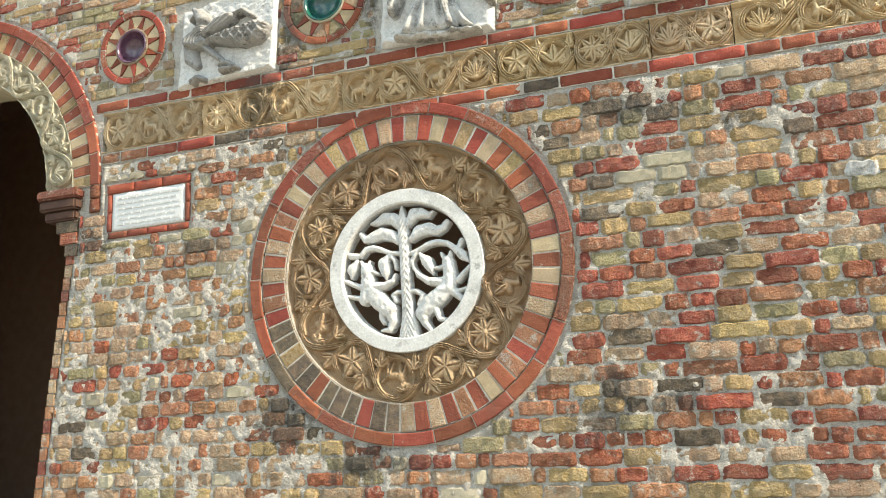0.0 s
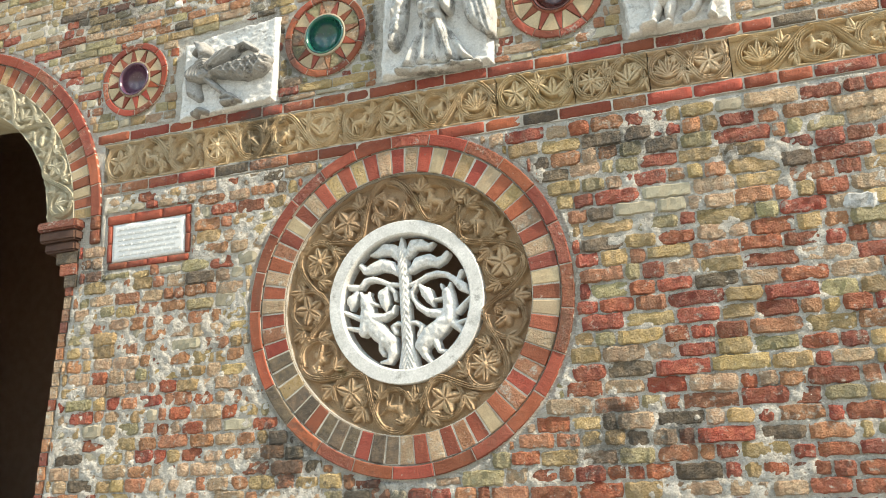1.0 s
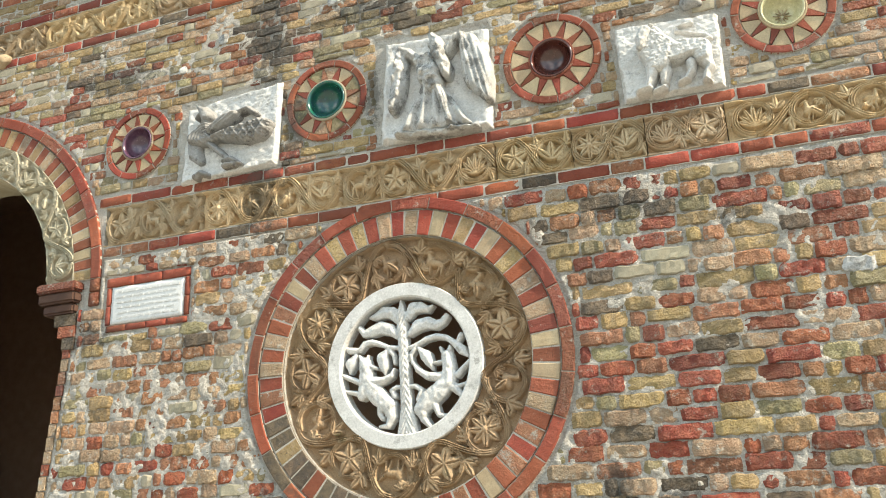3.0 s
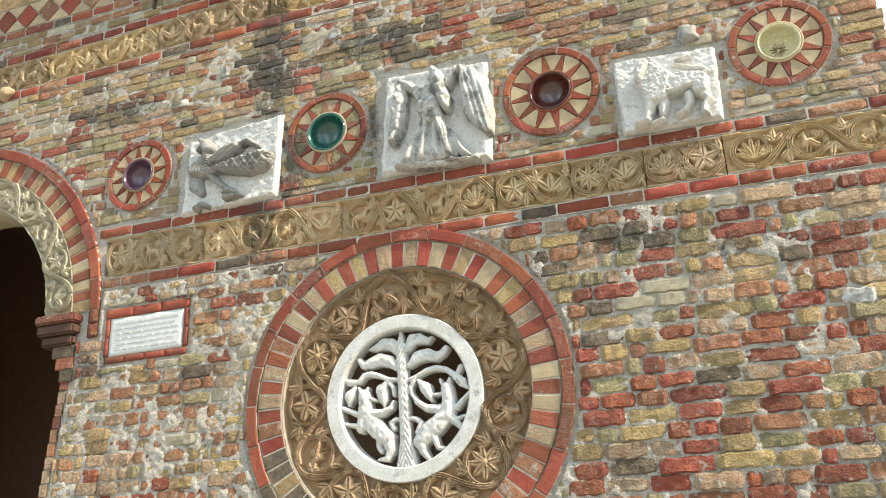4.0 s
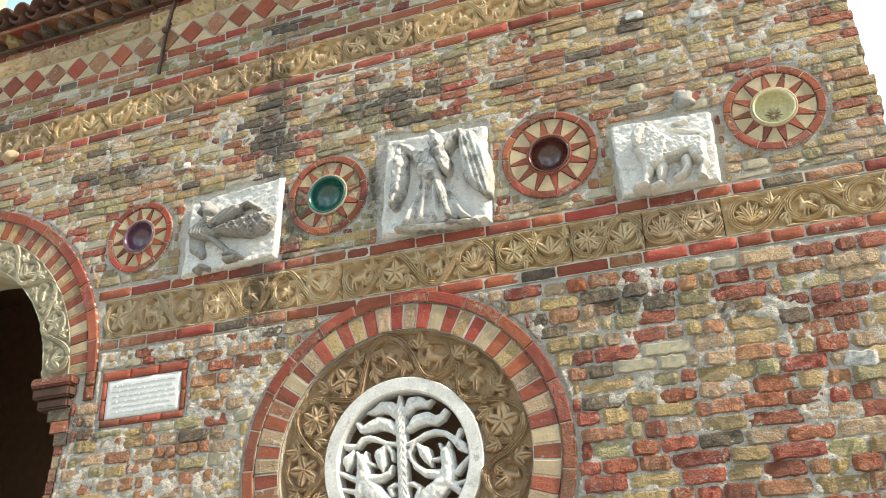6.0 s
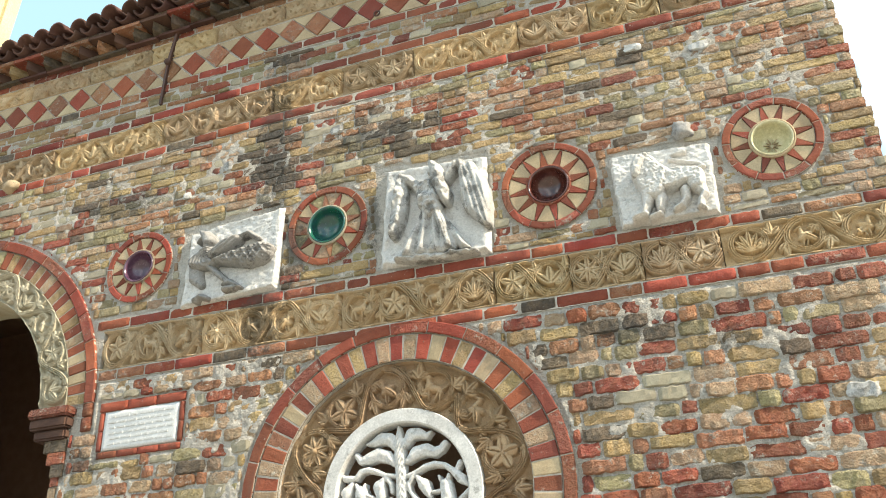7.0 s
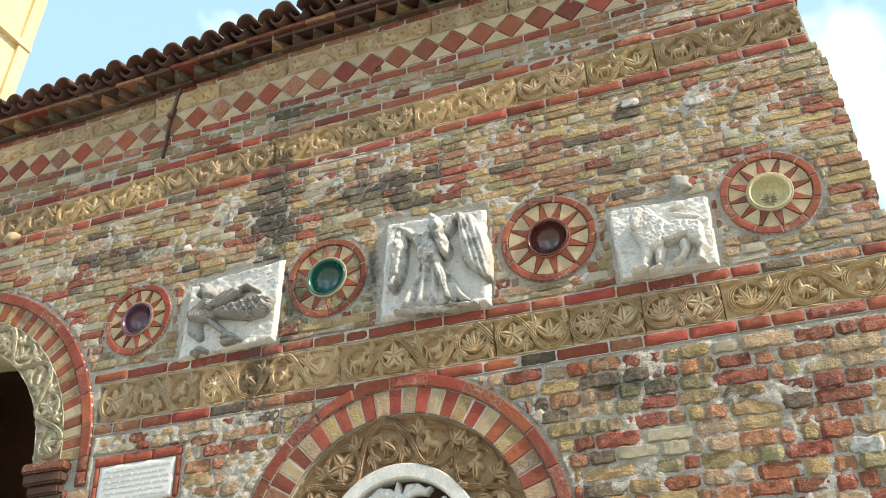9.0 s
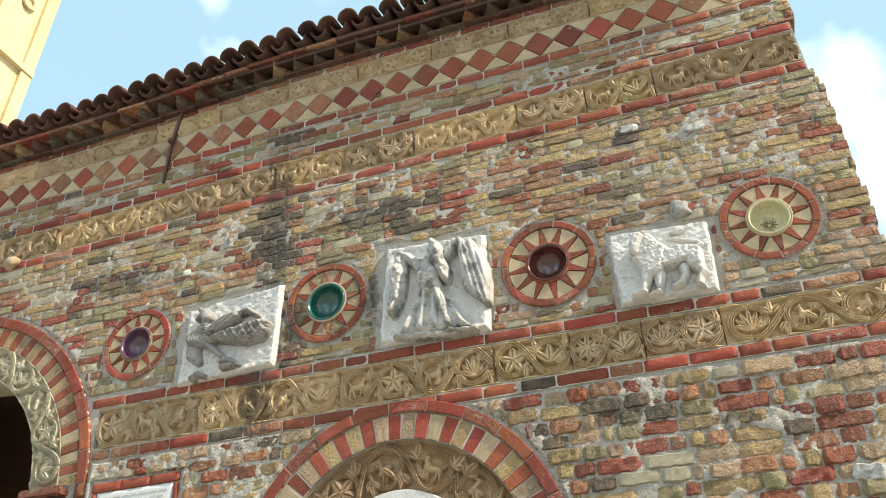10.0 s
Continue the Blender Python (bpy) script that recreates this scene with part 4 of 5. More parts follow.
# each limb of a figure: name, chains of x, y and radius over the slab, foot and rise of its front, tooling
FIGURES = {
    'peacock': [
        ('tail', [[(0.38, 0.45, 0.029), (0.56, 0.44, 0.083), (0.75, 0.41, 0.12), (0.85, 0.42, 0.12), (0.92, 0.45, 0.062)]], 0.06, 0.06, 'scales'),
        ('breast', [[(0.13, 0.5, 0.083), (0.15, 0.35, 0.083), (0.22, 0.22, 0.042)]], 0.02, 0.04, 'plain'),
        ('body', [[(0.27, 0.76, 0.054), (0.28, 0.67, 0.058), (0.25, 0.56, 0.1), (0.17, 0.52, 0.091)], [(0.24, 0.5, 0.1), (0.35, 0.44, 0.054)]], 0.045, 0.06, 'rings'),
        ('head', [[(0.21, 0.88, 0.029), (0.26, 0.82, 0.056), (0.3, 0.73, 0.062)], [(0.22, 0.8, 0.021), (0.17, 0.76, 0.01)]], 0.075, 0.05, 'plain'),
        ('wing', [[(0.36, 0.54, 0.05), (0.49, 0.62, 0.071), (0.59, 0.67, 0.042)]], 0.085, 0.045, 'feathers'),
        ('wing_tip', [[(0.62, 0.7, 0.033), (0.71, 0.72, 0.031), (0.79, 0.64, 0.023)]], 0.055, 0.05, 'plain'),
        ('leg', [[(0.31, 0.42, 0.033), (0.42, 0.29, 0.031), (0.53, 0.16, 0.027)], [(0.49, 0.14, 0.025), (0.56, 0.15, 0.033), (0.66, 0.07, 0.019)], [(0.51, 0.08, 0.037), (0.6, 0.07, 0.033)]], 0.055, 0.045, 'plain'),
        ('foot', [[(0.19, 0.04, 0.042), (0.24, 0.07, 0.037), (0.31, 0.03, 0.027)]], 0.04, 0.04, 'plain'),
    ],
    'eagle': [
        ('base_ledge', [[(0.18, 0.04, 0.029), (0.45, 0.03, 0.036), (0.67, 0.02, 0.033), (0.88, 0.02, 0.022)]], 0.035, 0.05, 'rough'),
        ('tail', [[(0.47, 0.51, 0.055), (0.42, 0.32, 0.066), (0.26, 0.03, 0.062)], [(0.48, 0.51, 0.062), (0.45, 0.24, 0.1), (0.41, -0.01, 0.12)], [(0.5, 0.5, 0.062), (0.58, 0.24, 0.088), (0.64, -0.02, 0.099)], [(0.54, 0.45, 0.044), (0.7, 0.19, 0.047), (0.87, -0.05, 0.029)]], 0.055, 0.035, 'folds'),
        ('left_wing', [[(0.36, 0.74, 0.04), (0.27, 0.81, 0.047), (0.2, 0.84, 0.04)], [(0.2, 0.83, 0.047), (0.2, 0.68, 0.069), (0.19, 0.54, 0.073), (0.17, 0.38, 0.069), (0.15, 0.27, 0.044)]], 0.06, 0.055, 'rough'),
        ('right_wing', [[(0.64, 0.76, 0.036), (0.72, 0.88, 0.047), (0.77, 0.92, 0.033)], [(0.78, 0.91, 0.04), (0.84, 0.75, 0.08), (0.87, 0.57, 0.088), (0.91, 0.41, 0.08), (0.98, 0.26, 0.026)], [(0.82, 0.73, 0.051), (0.81, 0.54, 0.047), (0.83, 0.42, 0.026)], [(0.87, 0.86, 0.051), (0.95, 0.63, 0.08), (0.98, 0.45, 0.062), (1, 0.26, 0.022)]], 0.06, 0.05, 'quills'),
        ('body', [[(0.46, 0.64, 0.099), (0.48, 0.55, 0.11), (0.52, 0.46, 0.084)], [(0.38, 0.7, 0.047), (0.48, 0.69, 0.073)], [(0.59, 0.69, 0.055), (0.63, 0.58, 0.055)]], 0.075, 0.06, 'rough'),
        ('head', [[(0.52, 0.91, 0.036), (0.56, 0.84, 0.062), (0.57, 0.75, 0.066)], [(0.57, 0.74, 0.058), (0.63, 0.61, 0.055), (0.64, 0.53, 0.036)], [(0.52, 0.84, 0.022), (0.49, 0.82, 0.011)]], 0.1, 0.055, 'rough'),
        ('leg', [[(0.54, 0.46, 0.044), (0.59, 0.32, 0.033), (0.62, 0.2, 0.026), (0.66, 0.1, 0.015)], [(0.46, 0.44, 0.036), (0.45, 0.37, 0.024)]], 0.085, 0.035, 'plain'),
    ],
    'lion': [
        ('body', [[(0.41, 0.56, 0.18), (0.52, 0.48, 0.15), (0.69, 0.5, 0.12), (0.8, 0.49, 0.11), (0.82, 0.36, 0.088)]], 0.055, 0.06, 'fur'),
        ('mane', [[(0.36, 0.74, 0.11), (0.39, 0.55, 0.18), (0.39, 0.36, 0.12)]], 0.08, 0.045, 'fur'),
        ('head', [[(0.31, 0.77, 0.063), (0.27, 0.68, 0.063), (0.25, 0.56, 0.046)], [(0.36, 0.81, 0.029), (0.38, 0.82, 0.021)]], 0.11, 0.045, 'plain'),
        ('leg', [[(0.34, 0.34, 0.076), (0.31, 0.19, 0.05), (0.27, 0.09, 0.042)], [(0.28, 0.06, 0.042), (0.17, 0.04, 0.04)]], 0.06, 0.055, 'plain'),
        ('leg', [[(0.45, 0.27, 0.067), (0.43, 0.12, 0.042)], [(0.42, 0.05, 0.04), (0.33, 0.02, 0.038)]], 0.05, 0.05, 'plain'),
        ('leg', [[(0.7, 0.32, 0.055), (0.7, 0.21, 0.04), (0.65, 0.13, 0.036)], [(0.65, 0.12, 0.036), (0.58, 0.09, 0.034)]], 0.05, 0.05, 'plain'),
        ('leg', [[(0.83, 0.35, 0.076), (0.88, 0.23, 0.046), (0.84, 0.16, 0.036), (0.82, 0.07, 0.038)], [(0.83, 0.07, 0.034), (0.86, 0.04, 0.025)]], 0.05, 0.05, 'plain'),
        ('tail', [[(0.83, 0.61, 0.023), (0.91, 0.63, 0.021), (0.87, 0.68, 0.019), (0.73, 0.73, 0.021), (0.6, 0.79, 0.021), (0.6, 0.84, 0.021), (0.74, 0.87, 0.027)]], 0.04, 0.03, 'plain'),
    ],
}
RELIEF_TEXT = {"peacock": "weathered grey marble relief of a peacock with a scaled tail", "eagle": "weathered white marble relief of a standing eagle, wings spread", "lion": "rough white marble relief of a walking lion with a curled tail"}
for key in ("peacock", "eagle", "lion"):
    place = quad_map(RELIEFS[key], -0.014)
    relief = thing("marble_relief", RELIEF_TEXT[key], "relief", "marble reliefs")
    part("slab", height_sheet("slab", lambda U, V: relief_base(U, V, len(key), {"peacock": 0.006, "eagle": 0.012, "lion": 0.003}[key]), 0, 1, 0, 1, 0.0075, place, M_MARBLE, 0.05), relief, "rough pale marble slab")
    for name, chains, low, rise, skin in FIGURES[key]:
        front = lambda U, V, S: low + rise * np.clip(S / 0.042, 0, 1) ** 0.5 + skin_of(skin, U, V, S) * np.clip(S / 0.02, 0, 1)
        part(name, cut_out(name, chains, front, -0.012, place, {"peacock": M_SOOT, "eagle": M_GREY_MARBLE, "lion": M_MARBLE}[key], -0.06, 1.12, 0.0068, 0.045 if name == "tail" else -9.0), relief)


# ---- openwork marble grille in the roundel ----
TREE = [[(-0.04, 0.63, 0.068), (-0.02, 0.11, 0.064), (-0.01, -0.28, 0.068), (0, -0.53, 0.077), (0.01, -0.68, 0.11), (0.01, -0.85, 0.14)],
    [(-0.04, 0.63, 0.064), (-0.04, 0.81, 0.013)],
    [(-0.1, 0.57, 0.043), (-0.16, 0.67, 0.077), (-0.27, 0.69, 0.075), (-0.36, 0.65, 0.051), (-0.46, 0.64, 0.017)],
    [(0.04, 0.58, 0.043), (0.12, 0.7, 0.073), (0.21, 0.7, 0.068), (0.31, 0.66, 0.043), (0.38, 0.7, 0.015)],
    [(-0.11, 0.37, 0.038), (-0.19, 0.46, 0.073), (-0.32, 0.5, 0.081), (-0.45, 0.46, 0.068), (-0.54, 0.44, 0.043), (-0.6, 0.52, 0.034)],
    [(0.07, 0.38, 0.038), (0.18, 0.47, 0.077), (0.31, 0.49, 0.077), (0.41, 0.45, 0.06), (0.5, 0.48, 0.043), (0.55, 0.54, 0.038)],
    [(-0.1, 0.22, 0.028), (-0.22, 0.24, 0.028), (-0.32, 0.29, 0.032), (-0.44, 0.33, 0.036), (-0.54, 0.32, 0.036), (-0.61, 0.24, 0.034), (-0.74, 0.25, 0.043), (-0.8, 0.29, 0.019)],
    [(-0.66, 0.18, 0.026), (-0.73, 0.08, 0.077), (-0.74, -0.03, 0.021)],
    [(0.07, 0.2, 0.028), (0.18, 0.24, 0.028), (0.28, 0.29, 0.032), (0.41, 0.31, 0.036), (0.54, 0.28, 0.032), (0.63, 0.21, 0.038), (0.73, 0.11, 0.06), (0.8, 0.03, 0.019)],
    [(0.67, 0.19, 0.026), (0.73, 0.29, 0.036)],
    [(-0.24, 0.21, 0.021), (-0.3, 0.11, 0.081), (-0.28, 0, 0.064), (-0.27, -0.09, 0.017)],
    [(0.18, 0.18, 0.021), (0.27, 0.08, 0.073), (0.31, 0, 0.056), (0.35, -0.09, 0.017)],
    [(-0.23, 0.23, 0.028), (-0.15, 0.13, 0.028), (-0.14, 0.03, 0.021)],
    [(0.15, 0.22, 0.026), (0.07, 0.1, 0.028), (0.1, 0, 0.021)],
    [(-0.15, -0.37, 0.034), (-0.19, -0.3, 0.03), (-0.12, -0.26, 0.026), (-0.01, -0.28, 0.026)],
    [(-0.01, -0.27, 0.026), (0.12, -0.27, 0.028), (0.2, -0.33, 0.03), (0.15, -0.44, 0.03)]]
BEASTS = ([[(-0.54, 0.07, 0.077), (-0.52, -0.05, 0.09), (-0.52, -0.18, 0.11), (-0.37, -0.36, 0.11), (-0.23, -0.48, 0.1), (-0.19, -0.61, 0.064), (-0.24, -0.72, 0.038), (-0.35, -0.72, 0.019)],
    [(-0.58, 0.11, 0.034), (-0.61, 0.17, 0.017)],
    [(-0.51, 0.11, 0.03), (-0.49, 0.16, 0.015)],
    [(-0.47, 0.03, 0.03), (-0.38, -0.01, 0.021)],
    [(-0.54, -0.23, 0.094), (-0.58, -0.33, 0.064)],
    [(-0.45, -0.16, 0.064), (-0.3, -0.17, 0.049), (-0.19, -0.12, 0.036), (-0.15, -0.04, 0.019)],
    [(-0.62, -0.16, 0.038), (-0.83, -0.06, 0.03)],
    [(-0.61, -0.3, 0.034), (-0.8, -0.26, 0.026)],
    [(-0.34, -0.48, 0.043), (-0.35, -0.57, 0.034), (-0.31, -0.63, 0.03)]],
    [[(0.54, 0.05, 0.075), (0.56, -0.1, 0.081), (0.54, -0.24, 0.098), (0.42, -0.36, 0.11), (0.3, -0.44, 0.12), (0.19, -0.55, 0.094), (0.22, -0.67, 0.051), (0.29, -0.76, 0.032)],
    [(0.57, 0.12, 0.03), (0.58, 0.17, 0.015)],
    [(0.48, 0.11, 0.021), (0.46, 0.16, 0.017)],
    [(0.47, -0.01, 0.026), (0.38, -0.02, 0.021)],
    [(0.45, -0.19, 0.06), (0.29, -0.17, 0.049), (0.16, -0.08, 0.036), (0.1, 0.02, 0.017)],
    [(0.66, -0.19, 0.038), (0.82, -0.04, 0.03)],
    [(0.61, -0.33, 0.056), (0.71, -0.44, 0.03)],
    [(0.67, -0.32, 0.026), (0.82, -0.29, 0.024)],
    [(0.36, -0.51, 0.047), (0.41, -0.64, 0.032), (0.52, -0.66, 0.024)]])


def pierced(name, chains, mat, rise, tool):
    place = lambda u, v, h: (ROSE_X + u * WHITE_R, 0.05 - h, ROSE_Z + v * WHITE_R)
    front = lambda U, V, S: rise * np.clip(S / 0.07, 0, 1) ** 0.5 + 0.002 * value_noise(U, V, 24, 3) + tool(U, V) * (S > 0.02)
    return cut_out(name, chains, front, -0.05, place, mat, -1.0, 1.0, 0.0095)


grille = thing("window_grille", "white marble openwork grille with a tree and two beasts", "window grille")
part("tree", pierced("tree", TREE, M_MARBLE, 0.018, lambda U, V: np.where(np.abs(U) < 0.09, 0.004 * np.cos((V + np.abs(U) * 2.2) * 70), 0.003 * value_noise(U, V, 20, 4))), grille)
for chains in BEASTS:
    part("beast", pierced("beast", chains, M_MARBLE, 0.026, lambda U, V: 0.0025 * value_noise(U, V, 22, 9)), grille)
rim_v, rim_f = [], []
n = 120
prof = ((0.445, 0.10), (0.445, 0.022), (0.440, 0.014), (0.374, 0.014), (0.366, 0.022), (0.362, 0.10))
for r, y in prof:
    rim_v += [(ROSE_X + r * math.cos(2 * math.pi * i / n), y, ROSE_Z + r * math.sin(2 * math.pi * i / n)) for i in range(n)]
rim_f = [(k * n + i, k * n + (i + 1) % n, ((k + 1) % len(prof)) * n + (i + 1) % n, ((k + 1) % len(prof)) * n + i) for k in range(len(prof)) for i in range(n)]
part("rim", mesh_from("rim", rim_v, rim_f, M_MARBLE, False), grille)

# ---- inscribed plaque ----
plaque = thing("plaque", "white marble plaque with worn lettering in a red brick frame", "plaque")
x0, x1, z0, z1 = PLAQUE
me = height_sheet("slab", lambda U, V: 0.010 + 0.0015 * value_noise(U, V, 12, 2), x0 + 0.002, x1 - 0.002, z0 + 0.002, z1 - 0.002, 0.02, flat_map, M_PLAQUE, 0.03)
part("slab", me, plaque)
for row in range(6):
    z = z1 - 0.035 - row * 0.033
    x = x0 + 0.03 + rng.uniform(0, 0.03)
    while x < x1 - 0.06:
        w = rng.uniform(0.02, 0.07)
        v, f = box(x, min(x + w, x1 - 0.03), -0.0135, -0.005, z - 0.005, z + 0.005)
        part("lettering", mesh_from("lettering", v, f, M_INK, False), plaque)
        x += w + 0.014
for a, b, c, d, n, along in ((x0 - 0.045, x1 + 0.04, z1 + 0.004, z1 + 0.062, 3, True), (x0 - 0.03, x1 + 0.03, z0 - 0.045, z0 - 0.004, 4, True), (x0 - 0.04, x0 - 0.004, z0, z1 + 0.002, 2, False), (x1 + 0.004, x1 + 0.04, z0, z1 + 0.002, 2, False)):
    for i in range(n):
        w, h = ((b - a) / n, d - c) if along else (b - a, (d - c) / n)
        cx, cz = (a + w * (i + 0.5), (c + d) / 2) if along else ((a + b) / 2, c + h * (i + 0.5))
        vs, fs = worn_brick(w - 0.004, h - 0.004, 0.014, rng, wear=0.15)
        part("frame_brick", mesh_from("frame_brick", vs, fs, M_RUBBED), plaque, at=pose(cx, 0, cz))

# ---- bell tower behind ----
tower = thing("bell_tower", "tall sunlit brick bell tower behind the roof", "tower")
TX, TY = -34.0, 13.0


def tower_box(y0, y1, out, z0, z1, deep=8.0):
    v, f = box(-deep, out, y0, y1, z0, z1)
    return [(TX + a + 0.095 * c, TY + b, c) for a, b, c in v], f


part("shaft", mesh_from("shaft", *tower_box(0, 8, 0, 0, 70), M_TOWER, False), tower)
for y0, y1 in ((0, 0.7), (2.5, 3.0), (4.9, 5.4), (7.3, 8.002)):
    part("pilaster", mesh_from("pilaster", *tower_box(y0, y1, 0.22, 0, 69.9), M_TOWER, False), tower)
for z in range(6, 70, 7):
    part("string_course", mesh_from("string_course", *tower_box(0.0, 8.004, 0.30, z, z + 0.35), M_TOWER, False), tower)
    for y in (4.0, 6.4):
        ring = [(0.45 * math.cos(q), 0.45 * math.sin(q)) for q in np.linspace(0, 2 * math.pi, 20, endpoint=False)]
        vs = [(TX + 0.095 * (z + 4) + d, TY + y + a * k, z + 4 + b * k) for k, d in ((1, 0), (1, 0.16), (0.6, 0.16), (0.55, 0.02)) for a, b in ring]
        fs = [(r * 20 + i, r * 20 + (i + 1) % 20, (r + 1) * 20 + (i + 1) % 20, (r + 1) * 20 + i) for r in range(3) for i in range(20)] + [tuple(range(60, 80))]
        part("roundel", mesh_from("roundel", vs, fs, M_TOWER, False), tower)

# ---- iron strap and ring ----
strap = thing("iron_strap", "thin bent rusty iron strap fixed across the bands", "iron strap", at=pose(-3.485, 0, 5.41))
for x0, x1, z0, z1, w in ((0.0, 0.022, 0.0, 0.36, 0.009), (0.022, 0.075, 0.36, 0.66, 0.011)):
    vs, fs = box(-w, w, -0.032, 0.02, z0, z1)
    part("bar", mesh_from("bar", [(a + x0 + (x1 - x0) * (c - z0) / (z1 - z0), b, c) for a, b, c in vs], fs, M_IRON, False), strap)
bm = bmesh.new()
bmesh.ops.create_uvsphere(bm, u_segments=12, v_segments=8, radius=0.026)
part("knob", finish(bm, "knob", M_IRON, True), strap, at=pose(0.024, -0.035, 0.37))


# a small iron ring, a broken stone and a carved boss that stand out of the wall
bm = bmesh.new()
n, m_ = 16, 8
for i in range(n):
    for j in range(m_):
        a, b = 2 * math.pi * i / n, 2 * math.pi * j / m_
        bm.verts.new(((0.020 + 0.006 * math.cos(b)) * math.cos(a), 0.006 * math.sin(b), (0.020 + 0.006 * math.cos(b)) * math.sin(a)))
bm.verts.ensure_lookup_table()
for i in range(n):
    for j in range(m_):
        bm.faces.new([bm.verts[q] for q in (i * m_ + j, (i + 1) % n * m_ + j, (i + 1) % n * m_ + (j + 1) % m_, i * m_ + (j + 1) % m_)])
tagged(part("iron_ring", finish(bm, "iron_ring", M_IRON, True), at=pose(-1.790, -0.024, 5.690)), "small rusty iron ring fixed under the lozenge band", "iron ring")


def rough_stone(w, h, d, seed):
    r = random.Random(seed)
    bm = bmesh.new()
    bmesh.ops.create_icosphere(bm, subdivisions=3, radius=1.0)
    for v in bm.verts:
        q = 1 + 0.35 * noise.noise(v.co * 1.7 + Vector((seed, 0, 0))) + 0.12 * noise.noise(v.co * 5 + Vector((0, seed, 0)))
        sq = [math.copysign(abs(c) ** 0.75, c) for c in v.co]
        v.co = Vector((sq[0] * w / 2 * q, sq[1] * d * q, sq[2] * h / 2 * q))
    return bm


tagged(part("stone_stub", finish(rough_stone(0.12, 0.10, 0.06, 3), "stone_stub", M_SOOT, True), at=pose(0.01, 0.0, 4.255)), "broken sooty grey stone stub above the lion relief", "stone")
tagged(part("carved_boss", finish(rough_stone(0.13, 0.10, 0.06, 8), "carved_boss", M_TERRA_DULL, True), at=pose(-4.74, 0.0, 5.02)), "small worn terracotta boss on the wall", "boss")

# ---- the bricks of the wall ----
def blocked(x, z):
    d = math.hypot(x - ROSE_X, z - ROSE_Z)
    if d < ROSE_OUT + 0.008:
        return True
    if z > ARCH_Z and math.hypot(x - ARCH_X, z - ARCH_Z) < ARCH_OUT + 0.01:
        return True
    if 3.05 < z <= ARCH_Z and x < ARCH_X + 1.38:
        return True
    if 2.78 < z <= 3.05 and x < -3.85:
        return True
    if z <= 2.78 and x < jamb_x(z) + 0.047:
        return True
    if frieze_bot(x) - 0.078 < z < frieze_top(x) + 0.076 and x > -3.76:
        return True
    if upper_bot(x) - 0.08 < z < upper_top(x) + 0.078:
        return True
    if z > dia_bot(x) - 0.076:
        return True
    for cx, cz, r, _ in DISCS:
        if math.hypot(x - cx, z - cz) < r + 0.006:
            return True
    for tl, tr, br, bl in RELIEFS.values():
        if min(bl[0], tl[0]) - 0.004 < x < max(br[0], tr[0]) + 0.004:
            t = (x - bl[0]) / (br[0] - bl[0])
            if bl[1] + t * (br[1] - bl[1]) - 0.006 < z < tl[1] + t * (tr[1] - tl[1]) + 0.006:
                return True
    a, b, c, d = PLAQUE
    if a - 0.05 < x < b + 0.045 and c - 0.05 < z < d + 0.066:
        return True
    return x > edge_x(z) + 0.02


def brick_mix(x, z, r):
    """Which brick lies here: the wall changes from patch to patch."""
    patch = noise.noise((x * 0.9, z * 1.1, 3.0)) * 0.6 + noise.noise((x * 3.1, z * 3.1, 9.0)) * 0.4
    soot = noise.noise((x * 1.6, z * 1.3, 21.0))
    # rain has run down the wall under the roof and at the edge of the roundel
    streak = max(math.exp(-((x + 2.52) / 0.17) ** 2) * (1 if z > 3.2 else 0), math.exp(-((x + 2.30) / 0.22) ** 2 - ((z - 1.75) / 0.3) ** 2), 0.35 * math.exp(-((x + 0.35) / 0.35) ** 2 - ((z - 3.1) / 0.2) ** 2), 0.75 * math.exp(-((x + 1.75) / 0.4) ** 2 - ((z - 4.7) / 0.22) ** 2))
    p = r.random()
    if p < 0.5 * streak or (soot > 0.4 and p < 0.2):
        return M_DARK
    right = 1 if x > -1.0 else 0
    weights = [0.13, 0.28, 0.18, 0.07, 0.28, 0.01, 0.05] if z < 3.4 and not right else [0.30, 0.20, 0.26, 0.08, 0.13, 0.02, 0.01] if z < 3.4 else [0.13, 0.16, 0.30, 0.13, 0.21, 0.01, 0.06]
    weights[0] *= 1 + 1.2 * max(0, patch) * 2
    weights[3] *= 1 + 1.2 * max(0, -patch) * 2
    return r.choices(BRICKS, weights)[0]


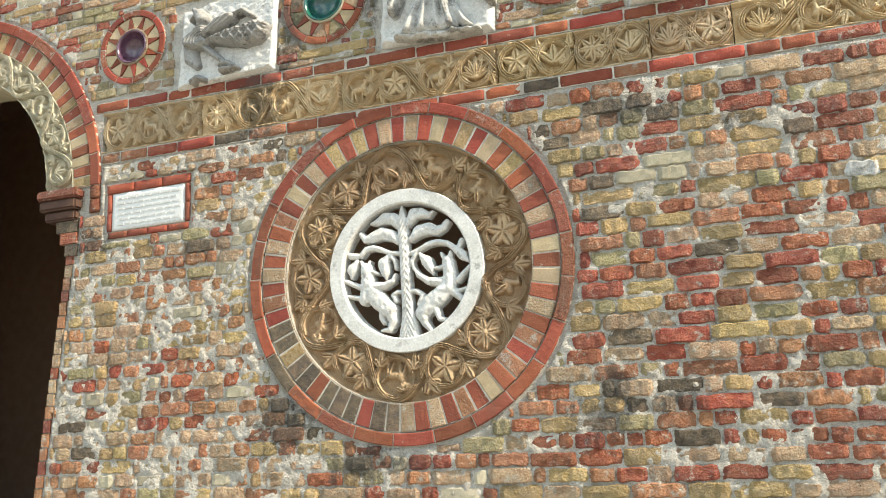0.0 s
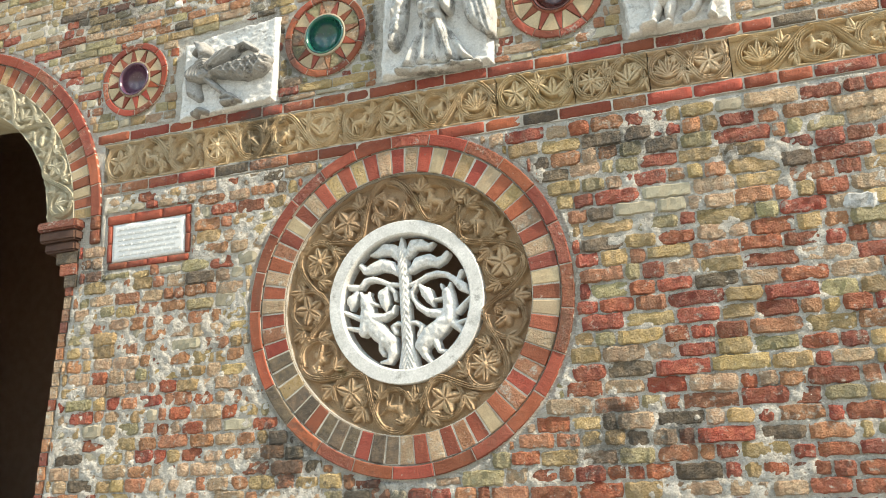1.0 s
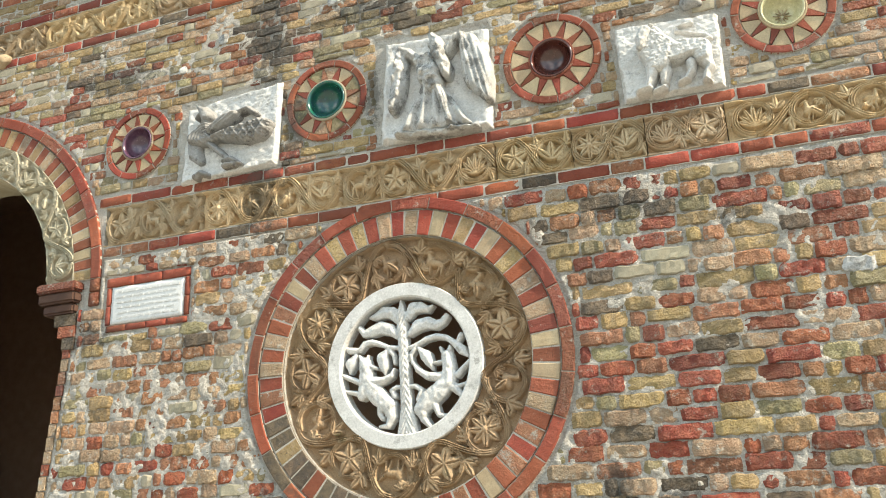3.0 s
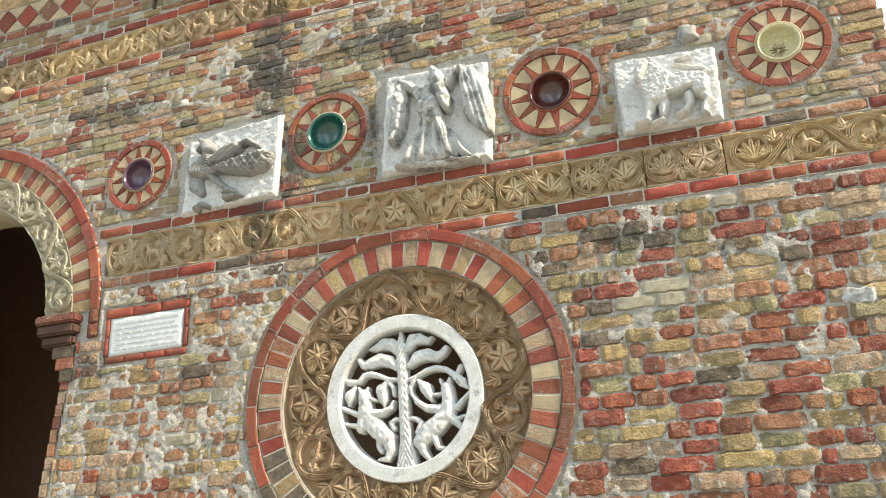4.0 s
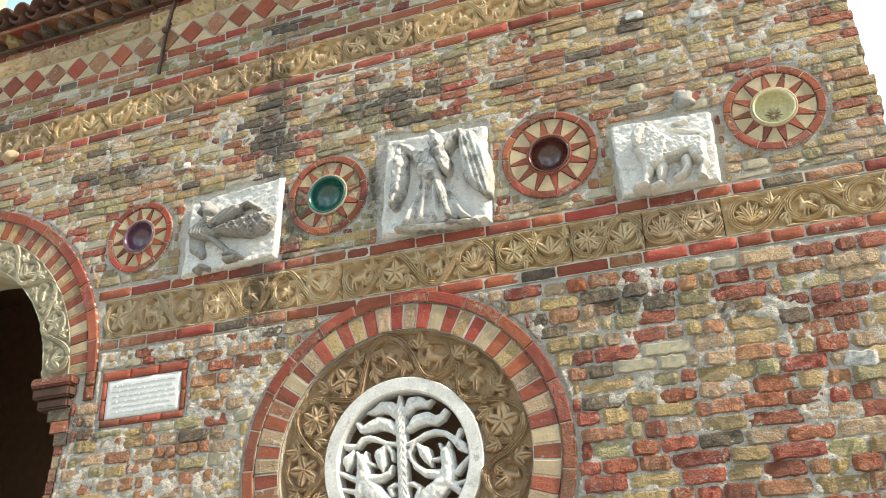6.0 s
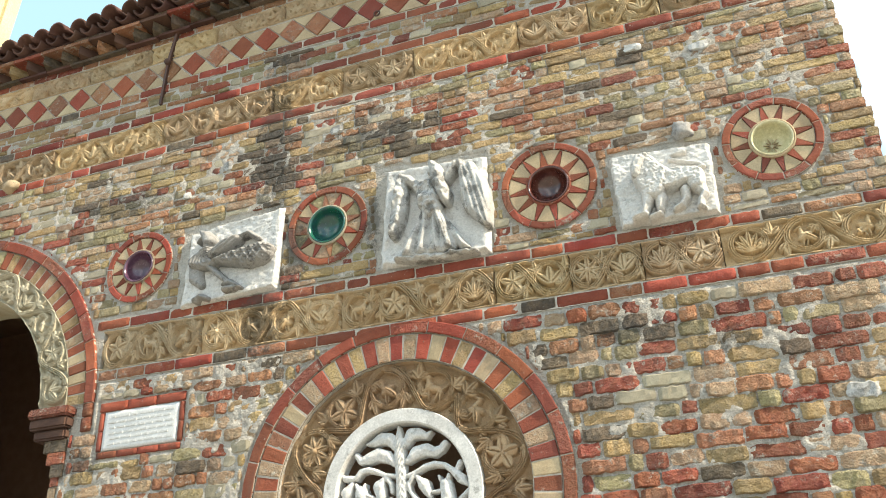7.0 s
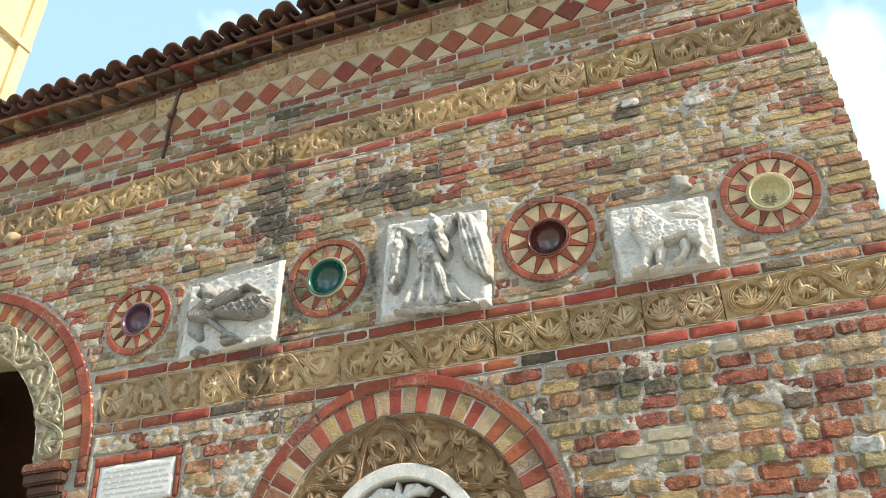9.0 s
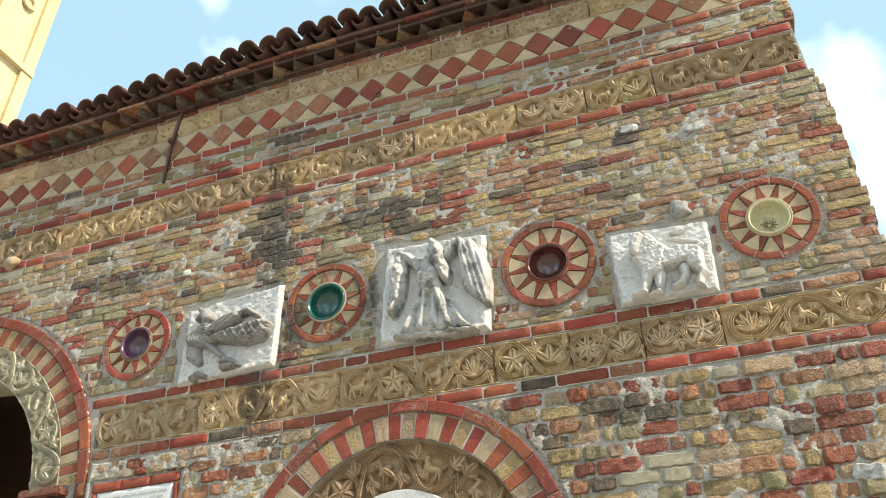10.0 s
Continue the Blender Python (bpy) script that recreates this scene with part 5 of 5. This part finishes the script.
stuff_v, stuff_f, stuff_m = [], [], []
singles = []
brick_rng = random.Random(21)
z = 1.02
while z < 5.62:
    COURSE = 0.0785 if z < 3.62 else 0.060
    x = -6.6 + brick_rng.uniform(0, 0.2)
    while x < 1.0:
        left_part = x < -2.4 and z < 3.4
        w = brick_rng.choice((0.08, 0.11, 0.14, 0.17, 0.20)) if left_part else brick_rng.choice((0.08, 0.11, 0.14, 0.17, 0.20, 0.24) if z < 3.6 else (0.09, 0.13, 0.17, 0.20, 0.24))
        w *= brick_rng.uniform(0.85, 1.12)
        sag = 0.012 * noise.noise((x * 0.7, z * 0.5, 1.0)) - 0.011 * (x + 1.7)
        h = COURSE * (brick_rng.uniform(0.76, 0.98) if z < 3.6 else brick_rng.uniform(0.80, 0.96))
        zc = z + sag + brick_rng.uniform(-0.005, 0.005)
        # cut the brick back to the free stretch
        n = max(3, int(w / 0.015))
        cuts = [x + w * i / n for i in range(n + 1)]
        best = (0, x, x, zc, h)
        for zz, hh in ((zc, h), (zc + 0.22 * h, 0.56 * h), (zc - 0.22 * h, 0.56 * h)):
            start = None
            for q in cuts + [None]:
                ok = q is not None and not (blocked(q, zz - hh * 0.47) or blocked(q, zz + hh * 0.47))
                if ok and start is None:
                    start = q
                if ok:
                    last = q
                if not ok and start is not None:
                    if (last - start) * hh > best[0] + 0.0003:
                        best = ((last - start) * hh, start, last, zz, hh)
                    start = None
        if best[0] == 0:
            x += 0.03
            continue
        _, a, b, zc, h = best
        if b - a > 0.03:
            gap = brick_rng.uniform(0.005, 0.014) * (1.0 if z < 3.6 else 0.7)
            c, ww = (a + b) / 2, b - a - gap
            if ww > 0.02:
                mat = brick_mix(c, zc, brick_rng)
                proud = brick_rng.uniform(0.010, 0.021) if zc < 3.62 else brick_rng.uniform(0.008, 0.015)
                corner = b > edge_x(zc) - 0.03
                vs, fs = worn_brick(ww, h, proud, brick_rng, back=0.2 if corner else 0.03, wear=0.85 if zc < 3.62 else 0.3 if c < -3.1 else 0.5)
                turn = brick_rng.uniform(-0.02, 0.02)
                if -1.0 < c < 0.62 and 1.75 < zc < 3.05:
                    singles.append((vs, fs, mat, pose(c, 0, zc, 0, math.degrees(turn), 0)))
                else:
                    base = len(stuff_v)
                    stuff_v += [(p * math.cos(turn) + q2 * math.sin(turn) + c, q, -p * math.sin(turn) + q2 * math.cos(turn) + zc) for p, q, q2 in vs]
                    stuff_f += [tuple(base + i for i in q) for q in fs]
                    stuff_m += [BRICKS.index(mat)] * len(fs)
        x = max(b, x + 0.015) + 0.001
    z += COURSE
tagged(part("brickwork", mesh_from("brickwork", stuff_v, stuff_f, list(BRICKS), False, stuff_m), wall), "courses of worn red, yellow and olive bricks", kind="stuff")
for vs, fs, mat, m in singles:
    part("brick", mesh_from("brick", vs, fs, mat, False), wall, at=m)


# ---- the uneven skin of mortar between the bricks ----
STEP = 0.0092
xs, zs = np.arange(-6.5, 0.97, STEP), np.arange(0.95, 5.60, STEP)
U, V = np.meshgrid(xs, zs, indexing="ij")
left = 1 / (1 + np.exp((U + 2.2) / 0.25)) * (V < 3.4)
H = 0.0075 + 0.0035 * left - 0.0025 * (V > 3.6) + 0.0060 * value_noise(U, V, 9, 4) + 0.0055 * value_noise(U, V, 30, 6) + 0.003 * value_noise(U, V, 70, 7)
H = np.clip(H, -0.004, 0.0150 + 0.003 * left - 0.004 * (V > 3.6))
keep = np.array([[not blocked(a, b) for b in zs] for a in xs]) & (U < 0.955 - 0.036 * (V - 3.79) - 0.012)
cell = keep[:-1, :-1] & keep[1:, :-1] & keep[1:, 1:] & keep[:-1, 1:]
ids = np.arange(U.size).reshape(U.shape)
quads = np.stack([ids[:-1, :-1], ids[1:, :-1], ids[1:, 1:], ids[:-1, 1:]], -1)[cell]
used = np.unique(quads)
renum = np.zeros(U.size, int)
renum[used] = np.arange(len(used))
edge = ~(cell[:-1, :-1] & cell[1:, :-1] & cell[1:, 1:] & cell[:-1, 1:])
H[1:-1, 1:-1][edge] = -0.003
P = np.stack([U, -H, V], -1).reshape(-1, 3)[used]
tagged(part("mortar", mesh_from("mortar", P.tolist(), renum[quads].tolist(), M_MORTAR), wall), "rough grey lime mortar smeared between bricks", kind="stuff")

# pale stones built in among the bricks
STONES = [(-2.075, 4.819, 0.09, 0.06), (-2.874, 4.743, 0.07, 0.065), (-3.175, 4.58, 0.06, 0.05), (0.568, 2.71, 0.15, 0.075), (-0.17, 4.89, 0.10, 0.05), (0.19, 4.79, 0.11, 0.055)]
for x, z, w, h in STONES:
    vs, fs = worn_brick(w, h, 0.024, brick_rng)
    part("stone", mesh_from("stone", vs, fs, M_GREY_MARBLE, False), wall, at=pose(x, 0, z, 0, brick_rng.uniform(-6, 6), 0))
